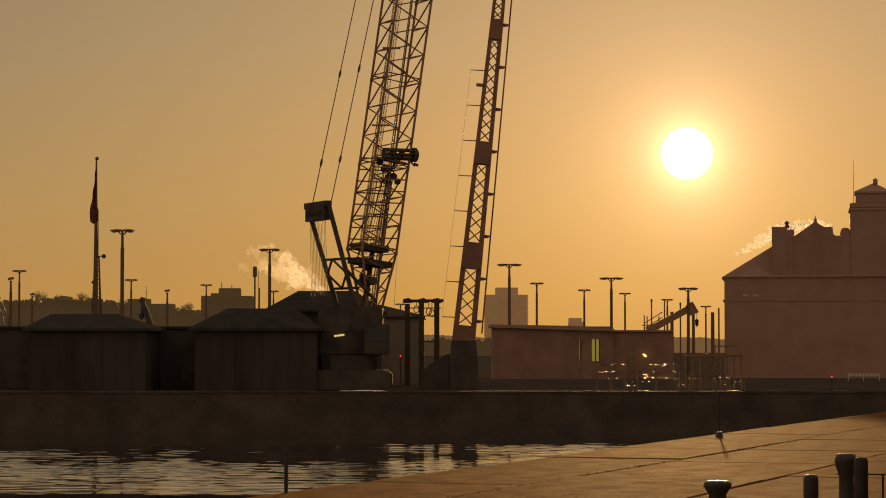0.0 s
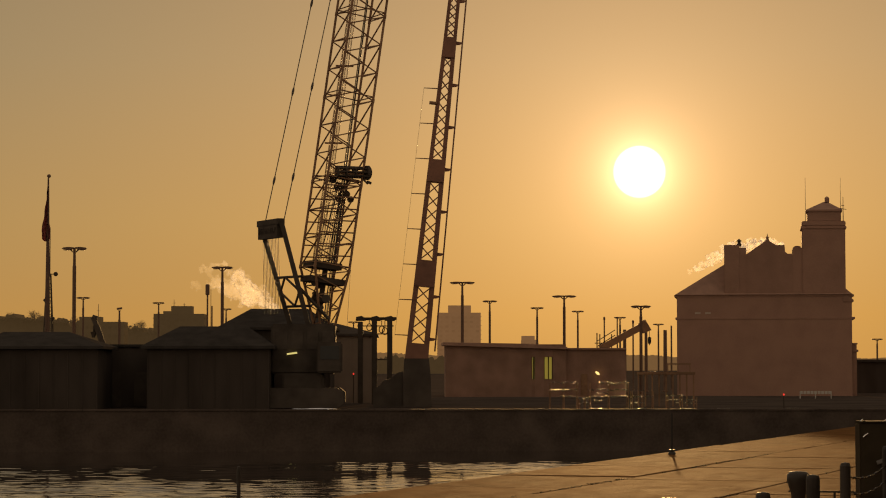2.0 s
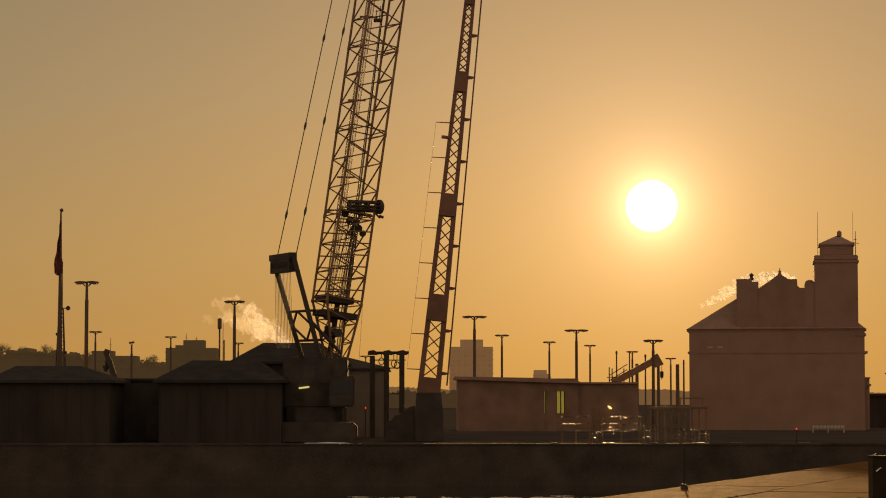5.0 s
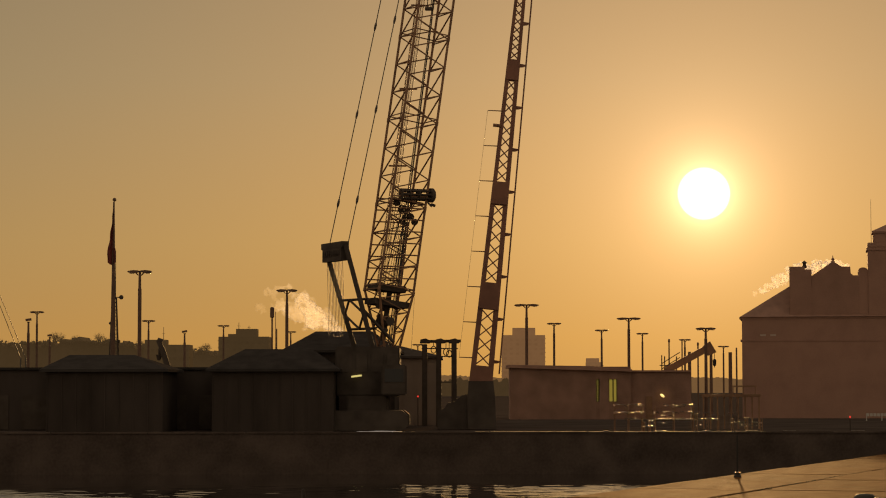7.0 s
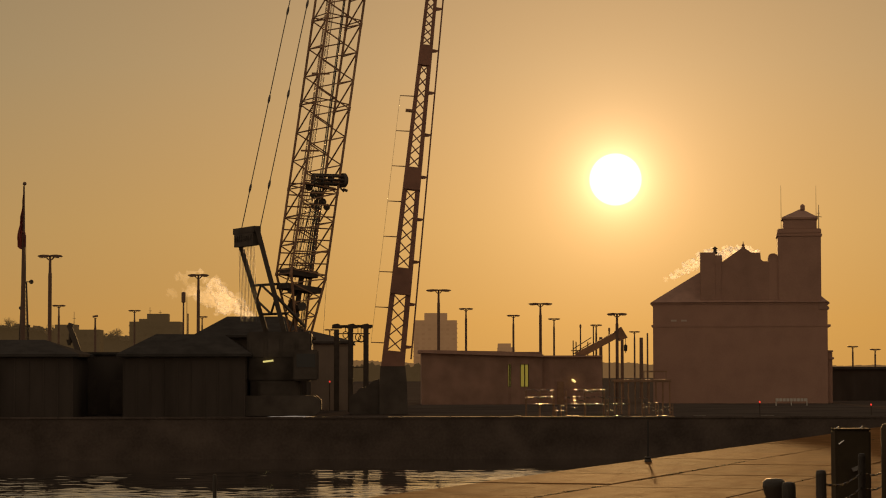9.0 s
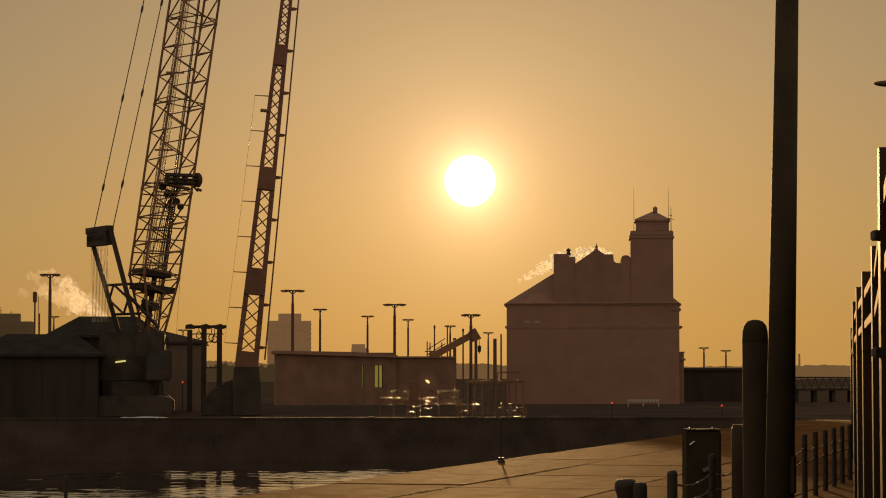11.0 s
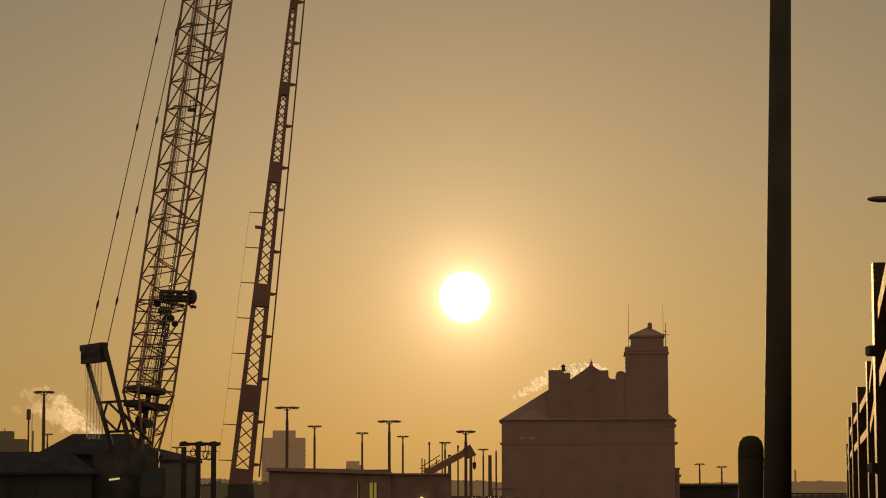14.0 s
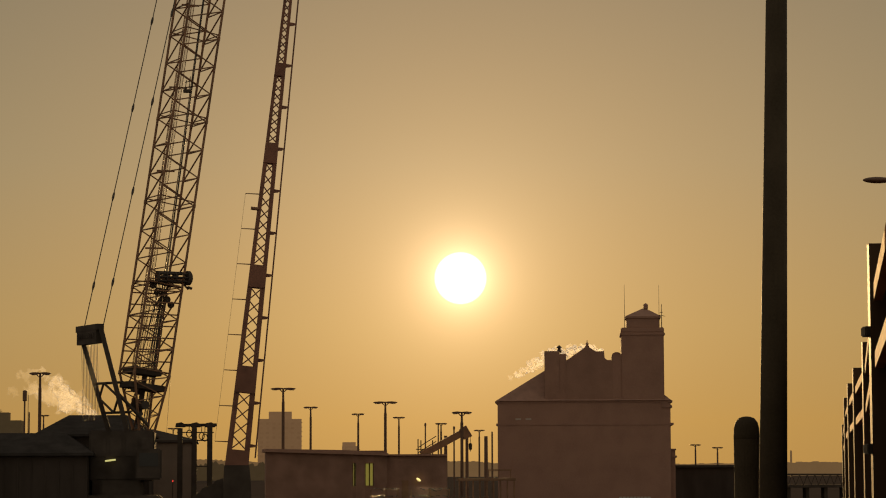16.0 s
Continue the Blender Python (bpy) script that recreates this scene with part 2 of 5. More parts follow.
def thing(name, label, category, origin=(0, 0, 0), group="", kind=""):
    ob = tagged(new(name), label, category, group, kind)
    ob.location = origin
    ORIGIN[ob.name] = Vector(origin)
    return ob


def part(name, bm, mat, parent=None, label="", smooth=False):
    """One mesh object, drawn in world coordinates; under a parent it is moved to the parent's own place."""
    if parent is not None:
        o = ORIGIN[parent.name]
        bm.transform(Matrix.Translation(-o))
    bmesh.ops.recalc_face_normals(bm, faces=bm.faces)
    me = bpy.data.meshes.new(name)
    bm.to_mesh(me)
    bm.free()
    me.materials.append(mat)
    if smooth:
        me.polygons.foreach_set("use_smooth", [True] * len(me.polygons))
    ob = new(name, me)
    if parent is not None:
        ob.parent = parent
        ORIGIN[ob.name] = ORIGIN[parent.name]
    if label:
        ob["label"] = label
    return ob


def setting(name, bm, mat, label, category):
    return tagged(part(name, bm, mat), label, category, kind="structure")


def solo(name, bm, mat, label, category, group="", kind="", smooth=False):
    return tagged(part(name, bm, mat, smooth=smooth), label, category, group, kind)


def B():
    return bmesh.new()


def box(bm, x0, x1, y0, y1, z0, z1, bevel=0.0):
    vs = [bm.verts.new((x, y, z)) for z in (z0, z1) for x, y in ((x0, y0), (x1, y0), (x1, y1), (x0, y1))]
    fs = [bm.faces.new([vs[i] for i in q]) for q in ((3, 2, 1, 0), (4, 5, 6, 7), (0, 1, 5, 4), (1, 2, 6, 5), (2, 3, 7, 6), (3, 0, 4, 7))]
    if bevel:
        es = list({e for f in fs for e in f.edges})
        bmesh.ops.bevel(bm, geom=es, offset=bevel, segments=2, affect="EDGES")
    return bm


def beam(bm, p, q, w, h=None, side=None):
    """A square bar from p to q, w wide and h deep."""
    p, q = Vector(p), Vector(q)
    h = w if h is None else h
    a = (q - p).normalized()
    s = Vector(side) if side is not None else (Vector((0, 0, 1)) if abs(a.z) < 0.9 else Vector((0, 1, 0)))
    u = a.cross(s).normalized() * (w / 2)
    v = a.cross(u).normalized() * (h / 2)
    c = [bm.verts.new(e + i * u + j * v) for e in (p, q) for i, j in ((-1, -1), (1, -1), (1, 1), (-1, 1))]
    for f in ((3, 2, 1, 0), (4, 5, 6, 7), (0, 1, 5, 4), (1, 2, 6, 5), (2, 3, 7, 6), (3, 0, 4, 7)):
        bm.faces.new([c[i] for i in f])
    return bm


def rod(bm, p, q, r, r2=None, n=6):
    p, q = Vector(p), Vector(q)
    r2 = r if r2 is None else r2
    a = (q - p).normalized()
    u = a.orthogonal().normalized()
    v = a.cross(u)
    rings = []
    for e, rad in ((p, r), (q, r2)):
        rings.append([bm.verts.new(e + rad * (math.cos(2 * math.pi * i / n) * u + math.sin(2 * math.pi * i / n) * v)) for i in range(n)])
    for i in range(n):
        bm.faces.new((rings[0][i], rings[0][(i + 1) % n], rings[1][(i + 1) % n], rings[1][i]))
    bm.faces.new(rings[0][::-1])
    bm.faces.new(rings[1])
    return bm


def lathe(bm, profile, c=(0, 0, 0), n=16):
    """A turned solid round an upright axis through c: (radius, height) from the foot to the top."""
    c = Vector(c)
    rings = []
    for r, z in profile:
        rings.append([bm.verts.new(c + Vector((r * math.cos(2 * math.pi * i / n), r * math.sin(2 * math.pi * i / n), z))) for i in range(n)])
    for a, b in zip(rings, rings[1:]):
        for i in range(n):
            bm.faces.new((a[i], a[(i + 1) % n], b[(i + 1) % n], b[i]))
    bm.faces.new(rings[0][::-1])
    bm.faces.new(rings[-1])
    return bm


def prism(bm, outline, y0, y1):
    """An outline in x and z, carried from y0 to y1."""
    a = [bm.verts.new((x, y0, z)) for x, z in outline]
    b = [bm.verts.new((x, y1, z)) for x, z in outline]
    n = len(outline)
    for i in range(n):
        bm.faces.new((a[i], a[(i + 1) % n], b[(i + 1) % n], b[i]))
    for ring in (a[::-1], b):
        bm.faces.new(ring)
    return bm


def hip(bm, x0, x1, y0, y1, z0, z1, r0, r1, over=0.4):
    """A hipped roof over a plan, with its ridge from r0 to r1 in x at half depth, and eaves that stand out."""
    ym = (y0 + y1) / 2
    e = [bm.verts.new(v) for v in ((x0 - over, y0 - over, z0), (x1 + over, y0 - over, z0), (x1 + over, y1 + over, z0), (x0 - over, y1 + over, z0))]
    l = [bm.verts.new((v.co.x, v.co.y, z0 - 0.18)) for v in e]
    a, b = bm.verts.new((r0, ym, z1)), bm.verts.new((r1, ym, z1))
    for f in ((e[0], e[1], b, a), (e[1], e[2], b), (e[2], e[3], a, b), (e[3], e[0], a), (l[3], l[2], l[1], l[0])):
        bm.faces.new(f)
    for i in range(4):
        bm.faces.new((l[i], l[(i + 1) % 4], e[(i + 1) % 4], e[i]))
    return bm


# ---- ground, water and quays ----
EDGE = Vector((-3.64, 42.3, 0))
ALONG = Vector((0.348, 0.9375, 0))
INLAND = Vector((0.9375, -0.348, 0))
BANK_Y = 152.0
corner = EDGE + ALONG * ((BANK_Y - EDGE.y) / ALONG.y)
back = EDGE - ALONG * 300


def flat(points, z):
    bm = B()
    vs = [bm.verts.new((p[0], p[1], z)) for p in points]
    for tri in tessellate_polygon([[Vector((p[0], p[1], 0)) for p in points]]):
        bm.faces.new([vs[i] for i in tri])
    return bm


ground = setting("ground", flat([back, corner, (-1500, BANK_Y), (-1500, 4800), (2500, 4800), (2500, back.y)], -0.06), M_GROUND,
                 "dark asphalt and frozen gravel yard reaching the horizon", "ground")
WATER_Z = -2.6


def water_mesh():
    """The canal: a rippled middle, with plain water round it."""
    rng = np.random.default_rng(5)
    xs, ys = np.arange(-42, 40.01, 0.36), np.arange(86, BANK_Y + 0.6, 0.085)
    gx, gy = np.meshgrid(xs, ys)
    z = np.zeros_like(gx)
    for wave in (1.9, 1.3, 0.95, 0.75, 0.6, 0.48, 0.4, 0.33):
        for k in range(3):
            a = rng.normal(0, 0.24)
            kx, ky = math.sin(a) * 2 * math.pi / wave, math.cos(a) * 2 * math.pi / wave
            warp = 0.8 * np.sin(gx * rng.uniform(0.1, 0.3) + gy * rng.uniform(0.05, 0.2) + rng.uniform(0, 6))
            z += 0.0037 * wave ** 0.95 * np.sin(gx * kx + gy * ky + warp * 1.6 + rng.uniform(0, 6.28))
    gust = 0.7 + 0.45 * np.sin(gx * 0.11 + 1.3 * np.sin(gy * 0.09)) * np.sin(gy * 0.21 + 1.7)
    edge = np.clip(np.minimum.reduce([gx + 42, 40 - gx, gy - 86]) / 3, 0, 1)
    calm = np.clip((141 - gy + 4 * np.sin(gx * 0.13)) / 13, 0.12, 1)
    z = z * gust * edge * calm + WATER_Z
    bm = B()
    grid = [[bm.verts.new((float(x), float(y), float(h))) for x, y, h in zip(rx, ry, rz)] for rx, ry, rz in zip(gx, gy, z)]
    for a, b in zip(grid, grid[1:]):
        for i in range(len(a) - 1):
            bm.faces.new((a[i], a[i + 1], b[i + 1], b[i]))
    x0, x1, y0, y1 = float(xs[0]), float(xs[-1]), float(ys[0]), float(ys[-1])
    for q in (((-1500, -260), (x0, -260), (x0, y1), (-1500, y1)), ((x0, -260), (x1, -260), (x1, y0), (x0, y0)), ((x1, -260), (60, -260), (60, y1), (x1, y1))):
        bm.faces.new([bm.verts.new((x, y, WATER_Z)) for x, y in q])
    return bm


water = setting("water", water_mesh(), M_WATER, "dark rippled canal water mirroring the golden sky", "water")
water.data.polygons.foreach_set("use_smooth", [True] * len(water.data.polygons))
bm = B()
box(bm, -600, corner.x, BANK_Y, BANK_Y + 0.9, -5, -0.065)
setting("quay_wall_far", bm, M_WALL, "stained concrete canal wall of the opposite quay", "quay wall")
bm = B()
beam(bm, back + INLAND * 0.5 + Vector((0, 0, -2.54)), corner + INLAND * 0.5 + Vector((0, 0, -2.54)), 0.98, 4.95, side=(0, 0, 1))
setting("quay_wall_near", bm, M_WALL, "stained concrete canal wall below the quay edge", "quay wall")
bm = B()
box(bm, -150, corner.x - 0.1, BANK_Y - 0.02, BANK_Y + 1.04, -0.062, 0.02)
coping = setting("coping_far", bm, M_WALL, "row of stained concrete coping blocks along the far quay", "coping")
ORIGIN[coping.name] = Vector((0, 0, 0))
for i in range(60):
    x = -150 + i * 3.1
    if x + 3.08 < corner.x:
        bm = B()
        box(bm, x, x + 3.06, BANK_Y - 0.08, BANK_Y + 1.1, -0.06, 0.06 + 0.015 * random.random(), 0.03)
        part("block", bm, M_WALL, coping)

# wet planks added on the coping, tilted to mirror the sun as glints
M_WET = material("wet_plank_wood", (0.09, 0.07, 0.05), 0.4, var=0.4, scale=2.0, bump=0.1)
for x0, ln in ((9.06, 0.4), (12.36, 0.72), (15.38, 0.5), (18.11, 0.79), (20.48, 0.79), (24.79, 0.86)):
    bm = B()
    box(bm, x0, x0 + ln, BANK_Y + 0.1, BANK_Y + 0.25, 0.065, 0.11, 0.006)
    bmesh.ops.rotate(bm, verts=bm.verts, cent=(x0, BANK_Y + 0.1, 0.065), matrix=Matrix.Rotation(radians(2.6), 3, "X"))
    solo("plank", bm, M_WET, "wet plank added on the far quay coping, tilted to glint", "plank", "planks on the coping")
bm = B()
rows = []
for i in range(41):
    f = i / 40
    x = -7.24 + 4.3 * f
    h = 0.16 * math.sin(math.pi * f) ** 0.6 + 0.05 * noise.noise(Vector((x * 1.3, 0, 0)))
    rows.append([bm.verts.new((x, 153.6 + 0.25 * j, max(-0.07, -0.06 + h * math.sin(math.pi * j / 6) ** 0.8))) for j in range(7)])
for a, b in zip(rows, rows[1:]):
    for j in range(6):
        bm.faces.new((a[j], b[j], b[j + 1], a[j + 1]))
solo("snow_ridge", bm, M_SNOW, "low ridge of old snow on the far quay", "snow", kind="stuff", smooth=True)

# ---- the opposite quay: crane ----
CR = Vector((-5.03, 165, 3.46))
CR.z = 0
HEAD = Vector((math.cos(radians(25)), math.sin(radians(25)), 0))
LAT = Vector((-math.sin(radians(25)), math.cos(radians(25)), 0))
crane = thing("lattice_boom_crane", "large dark crawler crane with a tall lattice boom and gantry", "crane", CR)
foot = Vector((-4.95, 165, 5.6))
low = Vector((-4.95, 165, 9.31))
AX = (HEAD * 0.151 + Vector((0, 0, 1))).normalized()
IN = (HEAD - AX * HEAD.dot(AX)).normalized()
WID = 2.58
boom_len = 54.0


CS = ((-1, -1), (1, -1), (1, 1), (-1, 1))


def lattice(p, q, half_p, half_q, u, v, bays, rc, rl, mat, parent):
    """Four chords from p to q with zigzag lacing bars on all faces, each a part of its own."""
    p, q = Vector(p), Vector(q)

    def pt(i, f):
        h = half_p + (half_q - half_p) * f
        return p.lerp(q, f) + u * CS[i % 4][0] * h + v * CS[i % 4][1] * h
    for i in range(4):
        bm = B()
        rod(bm, pt(i, 0), pt(i, 1), rc, n=6)
        part("chord", bm, mat, parent)
    for i in range(4):
        step = 1 if i % 2 == 0 else 2
        for b in range(0, bays, step):
            f0, f1 = b / bays, min(1, (b + step) / bays)
            a, c = (i, i + 1) if (b % 2 or i == 3) else (i + 1, i)
            bm = B()
            rod(bm, pt(a, f0), pt(c, f1), rl, n=4)
            part("lacing_bar", bm, mat, parent)
            if step == 2:
                bm = B()
                rod(bm, pt(i, f0), pt(i + 1, f0), rl * 0.9, n=4)
                part("cross_bar", bm, mat, parent)


lattice(foot, low + AX * 0.2, 0.55, WID / 2, IN, LAT, 6, 0.09, 0.05, M_STEEL, crane)
n_sec = 9
sec = boom_len / n_sec
for i in range(n_sec):
    p = low + AX * (0.2 + i * sec)
    q = p + AX * sec
    last = 0.7 if i == n_sec - 1 else WID / 2
    lattice(p, q, WID / 2, last, IN, LAT, 6, 0.088, 0.056, M_STEEL, crane)
    for a, c in CS:
        bm = B()
        k = p + (IN * a + LAT * c) * (WID / 2)
        rod(bm, k - AX * 0.13, k + AX * 0.13, 0.105, n=8)
        part("section_pin", bm, M_STEEL, crane)
    e = p + AX * 0.28
    for s in (-1, 1):
        bm = B()
        rod(bm, e + LAT * WID / 2 * s - IN * WID / 2, e + LAT * WID / 2 * s + IN * WID / 2, 0.045, n=5)
        part("cross_bar", bm, M_STEEL, crane)
        bm = B()
        rod(bm, e + IN * WID / 2 * s - LAT * WID / 2, e + IN * WID / 2 * s + LAT * WID / 2, 0.045, n=5)
        part("cross_bar", bm, M_STEEL, crane)
tip = low + AX * (boom_len + 0.2)
bm = B()
for s in (-0.5, 0, 0.5):
    rod(bm, tip + LAT * (s - 0.1) + AX * 0.3, tip + LAT * (s + 0.1) + AX * 0.3, 0.55, n=18)
beam(bm, tip - AX * 0.4, tip + AX * 0.6, 0.5, 1.3, side=LAT)
part("boom_head", bm, M_STEEL, crane)
# ropes that run inside the boom
for s in (-0.32, -0.18, 0.1, 0.3, 0.42):
    bm = B()
    rod(bm, foot + LAT * s * 0.4 + IN * (s * 0.5), tip + LAT * s + IN * s * 0.4, 0.028, n=4)
    part("hoist_rope", bm, M_ROPE, crane)
for k in range(18):
    a0, b0 = random.uniform(-0.9, 0.9), random.uniform(-0.9, 0.9)
    bm = B()
    rod(bm, low + AX * random.uniform(0.2, 0.6) + IN * a0 + LAT * b0, low + AX * random.uniform(5.2, 7.0) + IN * (0.3 + a0 * 0.5) + LAT * b0 * 0.6, 0.03, n=4)
    part("lower_rope", bm, M_ROPE, crane)
for k in range(8):
    e = low + AX * (0.9 + k * 0.82)
    for s in (-1, 1):
        bm = B()
        rod(bm, e - IN * WID / 2 + LAT * s * WID / 2, e + AX * 0.35 + IN * WID / 2 + LAT * s * WID / 2, 0.05, n=5)
        part("lower_brace", bm, M_STEEL, crane)
# a walkway ladder inside the boom
bm = B()
lp, lq = low + LAT * 0.9 - IN * 0.3, low + LAT * 0.9 - IN * 0.3 + AX * 44
for s in (-0.3, -0.24, -0.08, 0.1, 0.3):
    beam(bm, lp + IN * s, lq + IN * s, 0.045)
for i in range(620):
    f = (i + 0.5) / 620
    rod(bm, lp.lerp(lq, f) - IN * 0.3, lp.lerp(lq, f) + IN * 0.3, 0.011, n=3)
part("boom_walkway", bm, M_STEEL, crane, "narrow grating walkway inside the boom")
for k in (9, 14.5, 20.5, 26.5, 33, 39):
    c = low + AX * k - IN * 0.55 + LAT * 0.5
    bm = B()
    beam(bm, c - IN * 0.55 - AX * 0.08, c + IN * 0.75 + AX * 0.16, 0.09, 0.12)
    part("rope_spacer", bm, M_STEEL, crane)
c = low + AX * 20.2 - IN * 0.2 - LAT * 0.6
bm = B()
box(bm, c.x - 0.28, c.x + 0.28, c.y - 0.2, c.y + 0.2, c.z - 0.12, c.z + 0.1, 0.03)
for o in (-0.15, 0.12, 0.3):
    rod(bm, (c.x + o, c.y, c.z), (c.x + o + 0.1, c.y, c.z + 0.9 + o), 0.03, n=5)
rod(bm, (c.x - 0.15, c.y, c.z + 0.6), (c.x + 0.4, c.y, c.z + 0.75), 0.03, n=5)
part("boom_lamp_bracket", bm, M_DARK, crane)
bm = B()
rod(bm, (-3.14, 164, 9.07), (-3.37, 164, 5.31), 0.014, n=4)
part("tag_line", bm, M_ROPE, crane)
# winch drum part way up the boom
wc = low + AX * 7.0 + IN * 0.35 - LAT * 1.2
up = HEAD.cross(LAT).normalized()
for i in range(8):
    a = 2 * math.pi * i / 8
    o = LAT * 0.36 * math.cos(a) + up * 0.36 * math.sin(a)
    bm = B()
    rod(bm, wc - HEAD * 0.98 + o, wc + HEAD * 1.25 + o, 0.062, n=6)
    part("drum_bar", bm, M_DARK, crane)
bm = B()
rod(bm, wc - HEAD * 0.98, wc + HEAD * 1.25, 0.1, n=10)
rod(bm, wc + HEAD * 1.2, wc + HEAD * 1.42, 0.5, n=20)
rod(bm, wc + HEAD * 1.42, wc + HEAD * 1.52, 0.5, 0.38, n=20)
rod(bm, wc - HEAD * 1.0, wc - HEAD * 0.94, 0.42, n=20)
for k in (-0.4, 0.3):
    rod(bm, wc + HEAD * k, wc + HEAD * (k + 0.05), 0.42, n=20)
part("auxiliary_winch", bm, M_DARK, crane, "dark open-barred auxiliary winch drum")
bm = B()
beam(bm, wc + HEAD * 1.0 - up * 0.45, wc + HEAD * 1.35 - up * 0.78, 0.1)
beam(bm, wc + HEAD * 1.3 - up * 0.62, wc + HEAD * 1.6 - up * 0.72, 0.16)
part("winch_bracket", bm, M_DARK, crane)
bm = B()
for h, a, r in ((5.9, -0.2, 0.26), (5.5, 0.5, 0.2), (5.2, 0.85, 0.18), (6.3, -0.65, 0.2)):
    c = low + AX * h + IN * a
    for lo in (0.9, 0.7):
        for i in range(12):
            p0, p1 = (c - LAT * lo + (IN * math.cos(g) + AX * math.sin(g)) * r for g in (math.pi * i / 6, math.pi * (i + 1) / 6))
            rod(bm, p0, p1, 0.045, n=5)
        for g in (0.3, 1.35, 2.4):
            d = (IN * math.cos(g) + AX * math.sin(g)) * r
            rod(bm, c - LAT * lo - d, c - LAT * lo + d, 0.045, n=5)
beam(bm, low + AX * 5.0 - LAT * 0.7 - IN * 0.2, low + AX * 6.6 - LAT * 0.7 + IN * 0.6, 0.1, 0.14)
beam(bm, low + AX * 6.5 - LAT * 1.0 - IN * 1.2, low + AX * 6.5 - LAT * 1.0 + IN * 1.2, 0.2)
part("rope_guide", bm, M_DARK, crane)
bm = B()
beam(bm, low + AX * 0.35 - IN * 1.3, low + AX * 0.45 + IN * 0.9, 0.45, 1.7, side=LAT)
beam(bm, low - AX * 0.65 - IN * 1.3, low - AX * 0.6 + IN * 1.3, 0.4, 1.9, side=LAT)
beam(bm, low - AX * 3.2 + IN * 0.05, low + AX * 0.35 + IN * 0.05, 0.36, 0.4)
for k in range(10):
    o = low + AX * random.uniform(-2.6, 0.8) + IN * random.uniform(-0.9, 0.9) + LAT * random.uniform(-0.8, 0.8)
    rod(bm, o - LAT * 0.1, o + LAT * 0.1, random.uniform(0.12, 0.28), n=10)
rod(bm, low - AX * 1.9 - LAT * 1.0, low - AX * 1.9 + LAT * 1.0, 0.3, n=14)
part("boom_butt_frame", bm, M_DARK, crane)

# gantry with its sheaves, legs and reeving
gt = Vector((-8.66, 165, 12.7))
gb = Vector((-6.75, 165, 6.5))
bm = B()
beam(bm, gt - LAT * 1.95, gt + LAT * 1.95, 0.42, 0.5, side=HEAD)
beam(bm, gt - LAT * 1.72 - Vector((0, 0, 0.62)), gt + LAT * 1.72 - Vector((0, 0, 0.62)), 0.95, 0.5, side=HEAD)
for i in range(9):
    c = gt + LAT * (-1.4 + i * 0.35) - Vector((0, 0, 0.55))
    rod(bm, c - LAT * 0.05, c + LAT * 0.05, 0.36, n=14)
part("gantry_head", bm, M_DARK, crane, "dark sheave block on top of the gantry")
for s in (-1, 1):
    bm = B()
    beam(bm, gt + LAT * (1.9 * s - 0.05), gb + LAT * (1.6 * s - 0.3) - Vector((0, 0, 1.0)), 0.32, 0.4)
    part("gantry_leg", bm, M_DARK, crane)
braces = []


def leg(f, s):
    return (gt + LAT * (1.9 * s - 0.05)).lerp(gb + LAT * (1.6 * s - 0.3) - Vector((0, 0, 1.0)), f)


for f in (0.52, 0.8):
    braces.append((leg(f, 1), leg(f, -1) + HEAD * 0.6, 0.09))
mid0, mid1 = leg(0.52, 1).lerp(leg(0.52, -1), 0.45), leg(0.8, 1).lerp(leg(0.8, -1), 0.55)
braces += [(leg(0.66, 1), mid0, 0.08), (mid0, leg(0.66, -1), 0.08), (leg(0.66, 1), mid1, 0.08), (mid1, leg(0.66, -1), 0.08),
           (leg(0.62, -1), foot + LAT * -0.9 + Vector((0, 0, 0.4)), 0.13)]
for p, q, r in braces:
    bm = B()
    rod(bm, p, q, r)
    part("gantry_brace", bm, M_DARK, crane)
for i in range(12):
    bm = B()
    o = LAT * (-1.4 + i * 0.255)
    rod(bm, gt + o - Vector((0, 0, 1.0)), gt + o * 1.05 + HEAD * 0.15 - Vector((0, 0, 6.3)), 0.022, n=4)
    part("reeving_rope", bm, M_ROPE, crane)
for s in (-1, 1):
    bm = B()
    a, b = gt + LAT * (1.725 * s - 0.225) + HEAD * 0.2 + Vector((0, 0, 0.1)), tip + LAT * (1.7 * s - 0.45) - IN * 0.8
    rod(bm, a, b, 0.036, n=5)
    for k in range(8):
        c = a.lerp(b, 0.059 + 0.125 * k)
        d = (b - a).normalized()
        rod(bm, c - d * 0.3, c - d * 0.1, 0.05, 0.09, n=6)
        rod(bm, c - d * 0.1, c + d * 0.1, 0.09, n=6)
        rod(bm, c + d * 0.1, c + d * 0.3, 0.09, 0.05, n=6)
    part("pendant_line", bm, M_ROPE, crane, "linked boom pendant line")
# machinery house, cab, counterweight and tracks
hx0, hx1 = -8.5, -4.13
bm = B()
box(bm, hx0, hx1, 162.6, 167.4, 2.29, 5.68, 0.12)
part("machinery_house", bm, M_DARK, crane)
for i in range(4):
    x = hx0 + 0.35 + i * 1.05
    bm = B()
    box(bm, x, x + 0.8, 162.54, 162.6, 3.93, 5.21, 0.02)
    part("louvre_panel", bm, M_DARK, crane)
bm = B()
box(bm, hx0 - 1.2, hx0, 162.8, 167.2, 2.21, 4.43, 0.15)
part("counterweight", bm, M_DARK, crane)
bm = B()
box(bm, hx1 - 1.2, hx1 + 0.5, 161.0, 162.5, 2.37, 4.43, 0.1)
part("cab", bm, M_DARK, crane)
bm = B()
